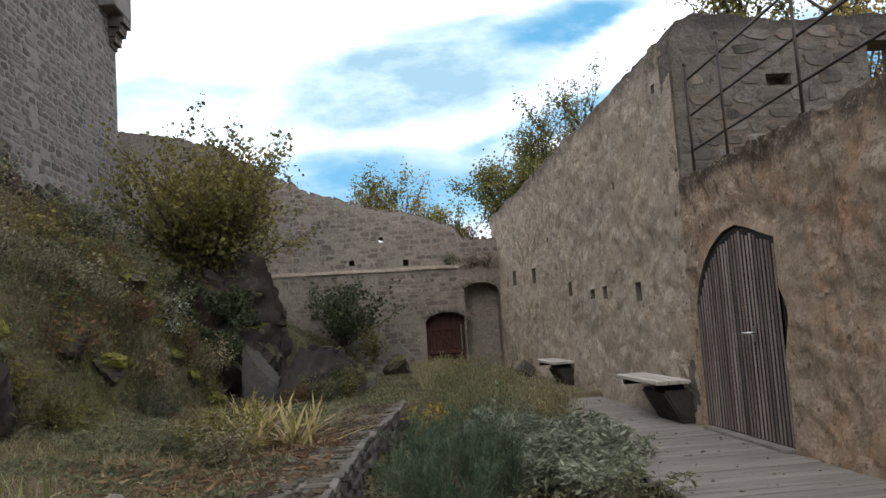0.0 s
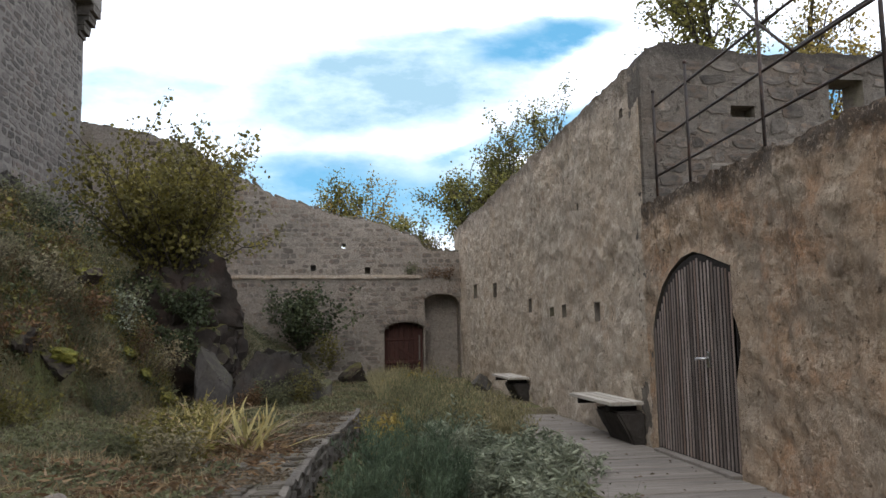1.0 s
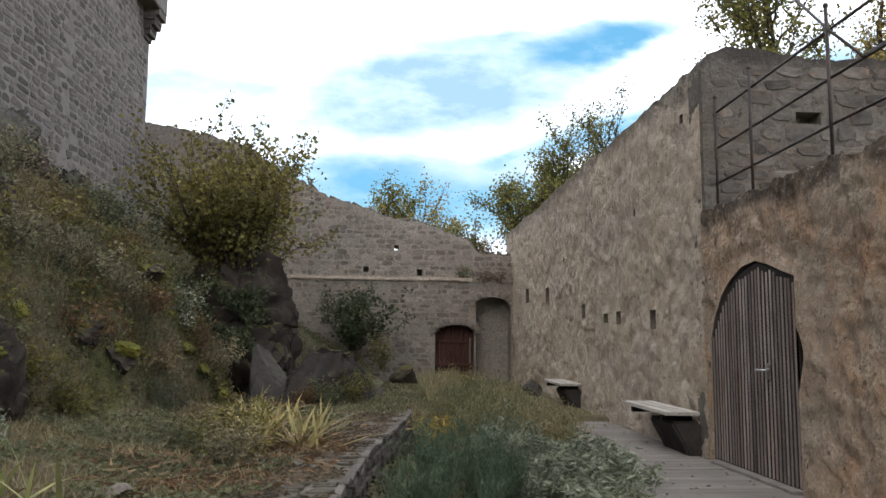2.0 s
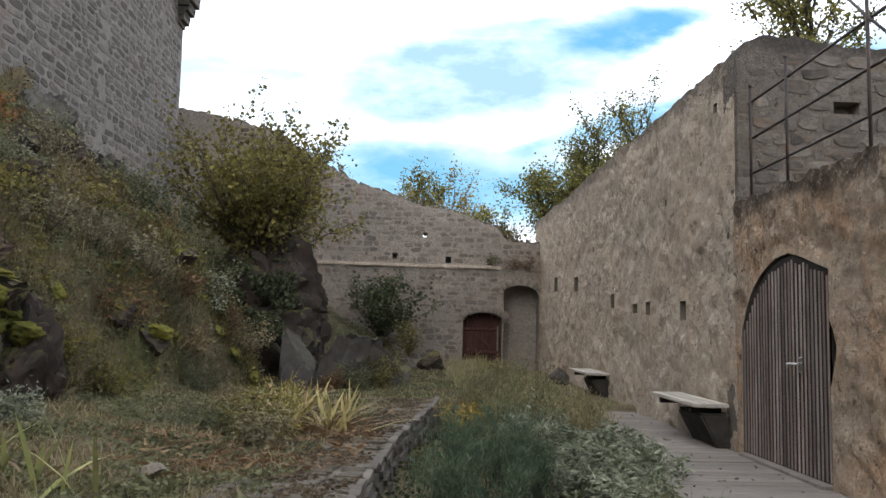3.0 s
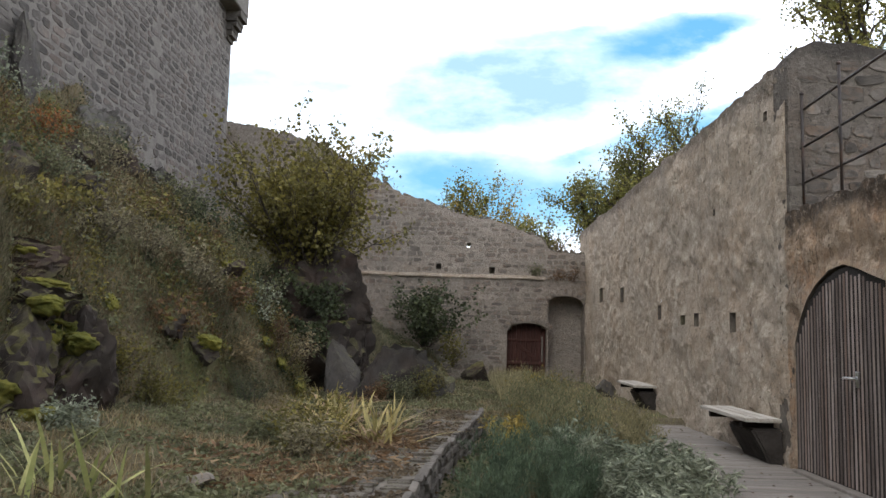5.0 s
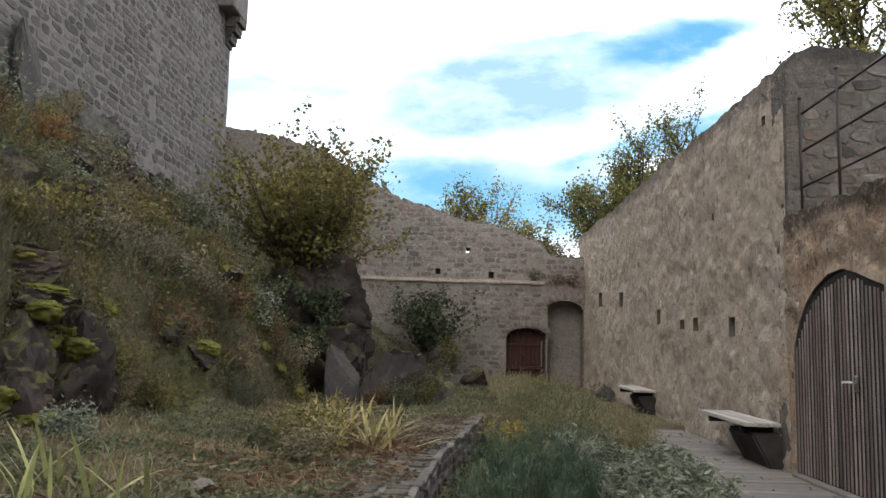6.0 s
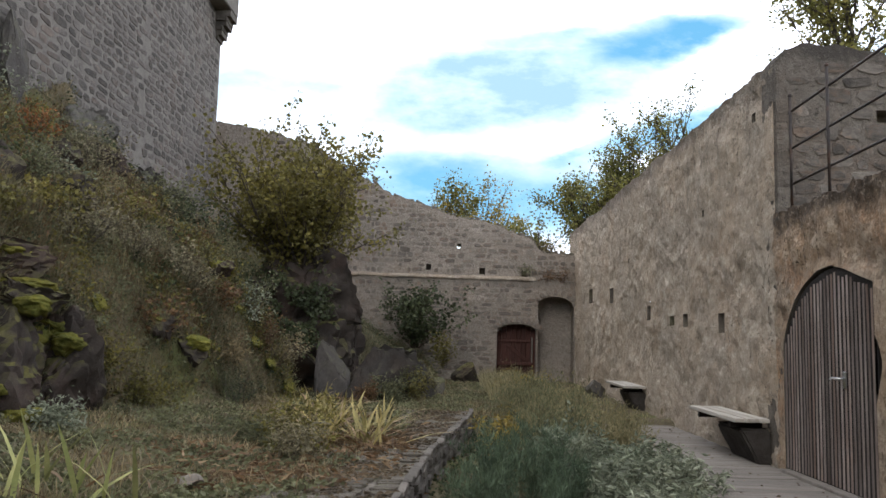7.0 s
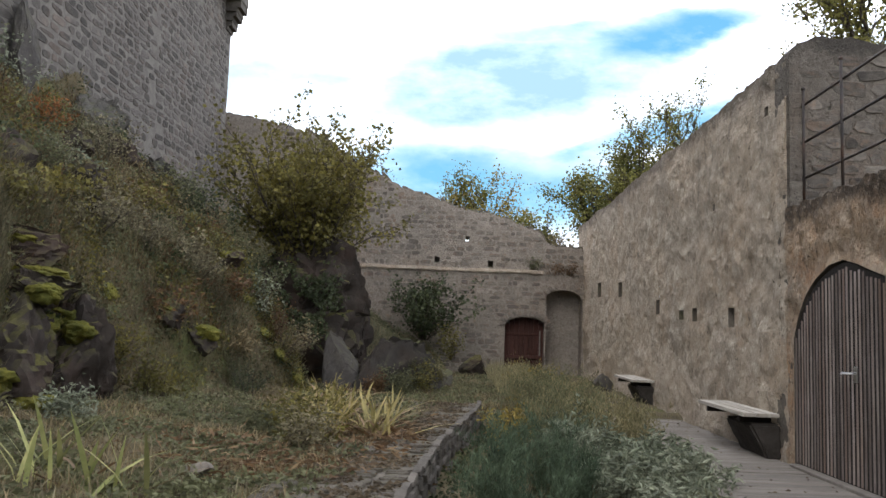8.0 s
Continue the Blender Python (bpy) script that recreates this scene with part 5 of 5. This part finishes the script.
# plants in the bed
for k, (x, y, h, m) in enumerate(((0.5, 4.75, 0.7, 18), (0.9, 5.2, 0.76, 20), (0.35, 4.1, 0.55, 16), (1.1, 4.5, 0.6, 16), (0.8, 3.8, 0.5, 14), (0.75, 6.0, 0.62, 12))):
    base = (x, y, -0.25)
    verts, faces, tips = stems(base, m, h, 0.5, 0.005, 90 + k, 6, 0.07, 0.15)
    thing = empty("broom_shrub", base, "dark blue-green broom with fine upright needles", "shrub", "shrubs in the bed")
    inv = Matrix.Translation(Vector(base) * -1)
    hang("branchwork", raw_mesh("branchwork", verts, faces), ROSEMARY, thing).matrix_local = inv
    n = 2600
    p = tips[rng.integers(0, len(tips), n)] + rng.normal(0, 0.02, (n, 3))
    s = Soup()
    s.leaves(p, 0.07 * rng.uniform(0.5, 1.4, n), 0.11, 0.0, np.tile(np.array([0.0, 0.0, 0.75]), (n, 1)))
    s.build("foliage", ROSEMARY, thing).matrix_local = inv
for k, (x, y, h) in enumerate(((1.55, 4.75, 0.5), (2.05, 4.75, 0.46), (1.75, 5.35, 0.6), (1.35, 5.8, 0.66), (2.3, 5.4, 0.5), (1.9, 4.25, 0.4), (1.45, 6.4, 0.6), (2.2, 6.1, 0.5))):
    shrub("sage_shrub", (x, y, -0.2), 22, h, 0.85, 0.006, 1900, 0.076, 0.035, SAGE, "grey-green sage with soft oblong leaves", "shrub", 110 + k, 4, 0.36, 0.35, ROSEMARY)
for k in range(26):
    r = random.Random(200 + k)
    y = r.uniform(6.5, 14.5)
    x = r.uniform(1.1, float(np.interp(y, [6.5, 8, 11, 14.5], [1.8, 2.0, 2.15, 2.3])))
    base = (x, y, -0.2)
    verts, faces, tips = stems(base, 30, r.uniform(0.62, 0.95), 0.5, 0.004, 220 + k, 2, 0.08, 0.4)
    thing = empty("lavender_clump", base, "fading lavender clump with straw-coloured flower stalks", "lavender", "lavender in the bed")
    inv = Matrix.Translation(Vector(base) * -1)
    hang("branchwork", raw_mesh("branchwork", verts, faces), STALK, thing).matrix_local = inv
    n = 1100
    p = tips[rng.integers(0, len(tips), n)] + rng.normal(0, 0.03, (n, 3))
    s = Soup()
    s.leaves(p, 0.05 * rng.uniform(0.5, 1.3, n), 0.25, 0.0, np.tile(np.array([0.0, 0.0, 0.8]), (n, 1)))
    s.build("bloom", STALK if k % 2 else HERB, thing).matrix_local = inv
for k, (x, y, h) in enumerate(((2.15, 6.9, 0.62), (2.3, 7.6, 0.66), (1.8, 7.2, 0.72), (2.35, 8.6, 0.66), (1.5, 7.9, 0.8))):
    base = (x, y, -0.2)
    verts, faces, tips = stems(base, 34, h, 0.55, 0.004, 320 + k, 2, 0.08, 0.35)
    thing = empty("lavender_clump", base, "golden lavender clump leaning over the boardwalk", "lavender", "lavender in the bed")
    inv = Matrix.Translation(Vector(base) * -1)
    hang("branchwork", raw_mesh("branchwork", verts, faces), STALK, thing).matrix_local = inv
    n = 1400
    p = tips[rng.integers(0, len(tips), n)] + rng.normal(0, 0.025, (n, 3))
    s = Soup()
    s.leaves(p, 0.05 * rng.uniform(0.5, 1.4, n), 0.22, 0.0, np.tile(np.array([0.0, 0.0, 0.8]), (n, 1)))
    s.build("bloom", STALK, thing).matrix_local = inv
for k, (x, y) in enumerate(((0.75, 8.2), (0.9, 9.2), (1.6, 15.0), (1.9, 13.8))):
    shrub("yellow_perennial", (x, y, -0.2), 14, 0.5 if k < 2 else 0.8, 0.6, 0.005, 500, 0.07, 0.05, LEAF_GOLD, "yellow-leaved perennial in the bed", "plant", 140 + k, 4, 0.4)
for k, (x, y) in enumerate(((2.05, 3.45), (2.2, 3.6), (1.8, 3.3))):
    shrub("weed", (x, y, -0.2), 5, 0.5, 0.5, 0.004, 90, 0.07, 0.03, HERB, "thin green weed by the boardwalk's edge", "plant", 150 + k, 3, 0.3)
for k, (x, y, z, m) in enumerate(((2.95, 21.45, 3.05, RUST), (3.4, 21.45, 3.05, RUST), (3.0, 21.8, 3.95, GRASS), (2.3, 21.5, 3.15, HERB))):
    shrub("wall_plant", (x, y, z), 12, 0.4, 0.9, 0.006, 320, 0.06, 0.07, m, "small withered plant rooted in the wall's ledge", "plant", 160 + k, 3, 0.4)

# trees beyond the walls
tree("thorn_tree", (7.6, 24.5, -0.3), 9.9, 0.5, 0.7, 3600, 0.10, LEAF_TREE, "half-bare tree behind the tall wall", 1, 0.12, 20, 10, 0.13, 0.75)
tree("thorn_tree", (8.2, 24.2, -0.3), 9.3, 0.5, 0.8, 1500, 0.09, LEAF_TREE, "nearly bare twiggy tree behind the tall wall", 19, 0.1, 22, 12, 0.13, 0.7)
tree("thorn_tree", (6.1, 24.2, -0.3), 8.9, 0.45, 0.75, 4200, 0.10, LEAF_TREE, "thin-leaved yellowing tree behind the tall wall", 2, 0.13, 20, 10, 0.13, 0.75)
tree("thorn_tree", (6.8, 25.0, -0.3), 7.5, 0.4, 0.9, 7000, 0.10, LEAF_DARK, "dense dark green tree behind the tall wall", 12, 0.2, 22, 9)
tree("thorn_tree", (5.3, 25.0, -0.3), 7.3, 0.4, 0.85, 8000, 0.10, LEAF_TREE, "green-yellow tree behind the tall wall", 15, 0.18, 20, 9)
tree("field_maple", (4.5, 24.4, -0.3), 6.7, 0.4, 0.8, 6000, 0.10, LEAF_TREE, "small yellowing tree beyond the far wall", 3, 0.15, 18, 8)
tree("field_maple", (3.3, 24.6, -0.3), 5.4, 0.4, 0.8, 4500, 0.10, LEAF_TREE, "small yellowing tree beyond the far wall", 14, 0.15, 16, 8)
tree("field_maple", (-0.3, 30.0, -0.3), 7.1, 0.35, 0.7, 5000, 0.11, LEAF_TREE, "yellow-green tree beyond the far wall", 4, 0.16, 20, 9)
tree("field_maple", (1.1, 30.5, -0.3), 6.9, 0.4, 0.75, 5000, 0.11, LEAF_GOLD, "golden autumn tree beyond the far wall", 5, 0.16, 20, 9)
tree("field_maple", (2.2, 30.3, -0.3), 6.2, 0.4, 0.75, 5500, 0.11, LEAF_GOLD, "golden autumn tree beyond the far wall", 16, 0.16, 18, 9)
tree("field_maple", (-1.6, 30.8, -0.3), 6.0, 0.4, 0.75, 5000, 0.11, LEAF_TREE, "yellow-green tree beyond the far wall", 17, 0.16, 18, 9)
tree("ash_tree", (9.3, 15.0, -0.3), 10.9, 0.5, 0.8, 8000, 0.1, LEAF_TREE, "yellow-green tree rising behind the upper wall", 6, 0.14, 26, 11, 0.16, 0.62)
tree("ash_tree", (11.6, 14.6, -0.3), 10.2, 0.4, 0.75, 7500, 0.1, LEAF_GOLD, "golden-leaved tree behind the upper wall", 7, 0.13, 24, 11, 0.16, 0.62)

# ---- masonry pieces ----
path_base = tagged(hang("path", wall_mesh("path", lambda u, z, d: (path_right(u) - d, u, z), -2.0, 10.3, -0.5, level(0.17), 0.85, (), 0.3, 0.02), PAVING),
                   "narrow raised stone path with a dry-stone edge", "path", kind="structure")
rubble(path_base, lambda u, z, d: (path_right(u) - z, u, 0.185 - d), 1.0, 10.2, 0.0, 0.8, 0.27, 0.14, PAVING, lambda u, z, w, h: True, lambda u, z: u < 12, 0.014, 11, 0.93, "sett")
rubble(path_base, lambda u, z, d: (path_right(u) - d, u, z), 1.0, 10.2, -0.25, 0.17, 0.12, 0.3, DARK_STONE, lambda u, z, w, h: True, lambda u, z: False, 0.04, 12, 1.0, "edge_stone")


def clear_of(cuts, top, pad=0.02):
    def keep(u, z, w, h):
        if z + h > top(u) - 0.03:
            return False
        return not any(c[0] - w - pad < u < c[1] + w + pad and c[2](u) - h - pad < z < c[3](min(max(u, c[0]), c[1])) + h + pad for c in cuts)
    return keep


rubble(wall_upper, upper, WALL_X + 0.26, 8.4, 2.8, 4.9, 0.18, 0.3, UPPER_STONE, clear_of(upper_cuts + [(3.0, WALL_X + 0.06, level(0), level(6), 0)], lambda u: 4.9, 0.0), lambda u, z: True, 0.011, 13, 0.97, "stone", 0.0)
rubble(wall_north, north, -4.5, 3.8, 0.2, 3.05, 0.155, 0.27, STONE, clear_of([(1.40, 2.74, level(-1), arch(1.35, 2.82, 1.5, 0.42), 0), (2.60, 3.85, level(-1), niche_top, 0)], lambda u: 3.1), lambda u, z: u > -0.2, 0.012, 14, 0.6, "stone", 0.018)
# voussoirs round the low door and the recess
for u0, u1, spring, rise, n in ((1.44, 2.72, 1.52, 0.30, 13), (2.66, 3.8, 2.32, 0.34, 9)):
    for k in range(n):
        a = math.pi * (k + 0.5) / n
        cu_, cz = (u0 + u1) / 2 - math.cos(a) * ((u1 - u0) / 2 + 0.07), spring + math.sin(a) * (rise + 0.09)
        verts, faces = STONES[k % len(STONES)]
        me = raw_mesh("voussoir", verts, faces)
        me.materials.append(STONE)
        ob = new("voussoir", me)
        turn = math.atan2(math.sin(a) * (u1 - u0) / 2, -math.cos(a) * rise * 2.2) - math.pi / 2
        ob.parent = wall_north
        ob.matrix_local = Matrix.Translation((cu_, BACK_Y, cz)) @ Matrix.Rotation(-turn, 4, "Y") @ Matrix(((0.12, 0, 0, 0), (0, 0, 0.045, 0), (0, 0.2, 0, 0), (0, 0, 0, 1)))
rubble(wall_north_up, north_up, -5.5, 3.8, 3.25, 7.8, 0.15, 0.25, STONE, clear_of([slot(0.27, 4.11, 0.13, 0.15), slot(0.99, 3.36, 0.17, 0.2), slot(-0.65, 3.44, 0.16, 0.18), slot(2.26, 3.3, 0.14, 0.16)], back_top), lambda u, z: u > -1.2, 0.012, 15, 0.66, "stone", 0.018)
# ragged coping stones
rubble(wall_north_up, lambda u, z, d: (u, BACK_Y + 0.16 + z, back_top(u) - d), -8.0, 3.8, 0.0, 0.7, 0.3, 0.3, COPING_AND_HOLE, lambda u, z, w, h: True, lambda u, z: False, 0.07, 16, 0.9, "coping_stone")
rubble(wall_east, lambda u, z, d: (WALL_X + 0.02 + z, u, 4.70 - d), 7.1, 22.0, 0.0, 0.8, 0.3, 0.3, COPING_AND_HOLE, lambda u, z, w, h: True, lambda u, z: False, 0.03, 17, 0.8, "coping_stone")
tower_keep = lambda u, z, w, h: not abs(u - 15.25) < 0.02 + w * 0.3 and not (8.4 < u < 9.5 and 8.2 < z < 9.9)
rubble(tower, lambda u, z, d: (-d, u - TOWER_Y, z - 5), 6.0, TOWER_Y - 0.35, 3.8, 12.0, 0.17, 0.40, TOWER_STONE, tower_keep, lambda u, z: 12.4 < u < 16.8 and z > 5.6, 0.009, 22, 0.97, "stone")
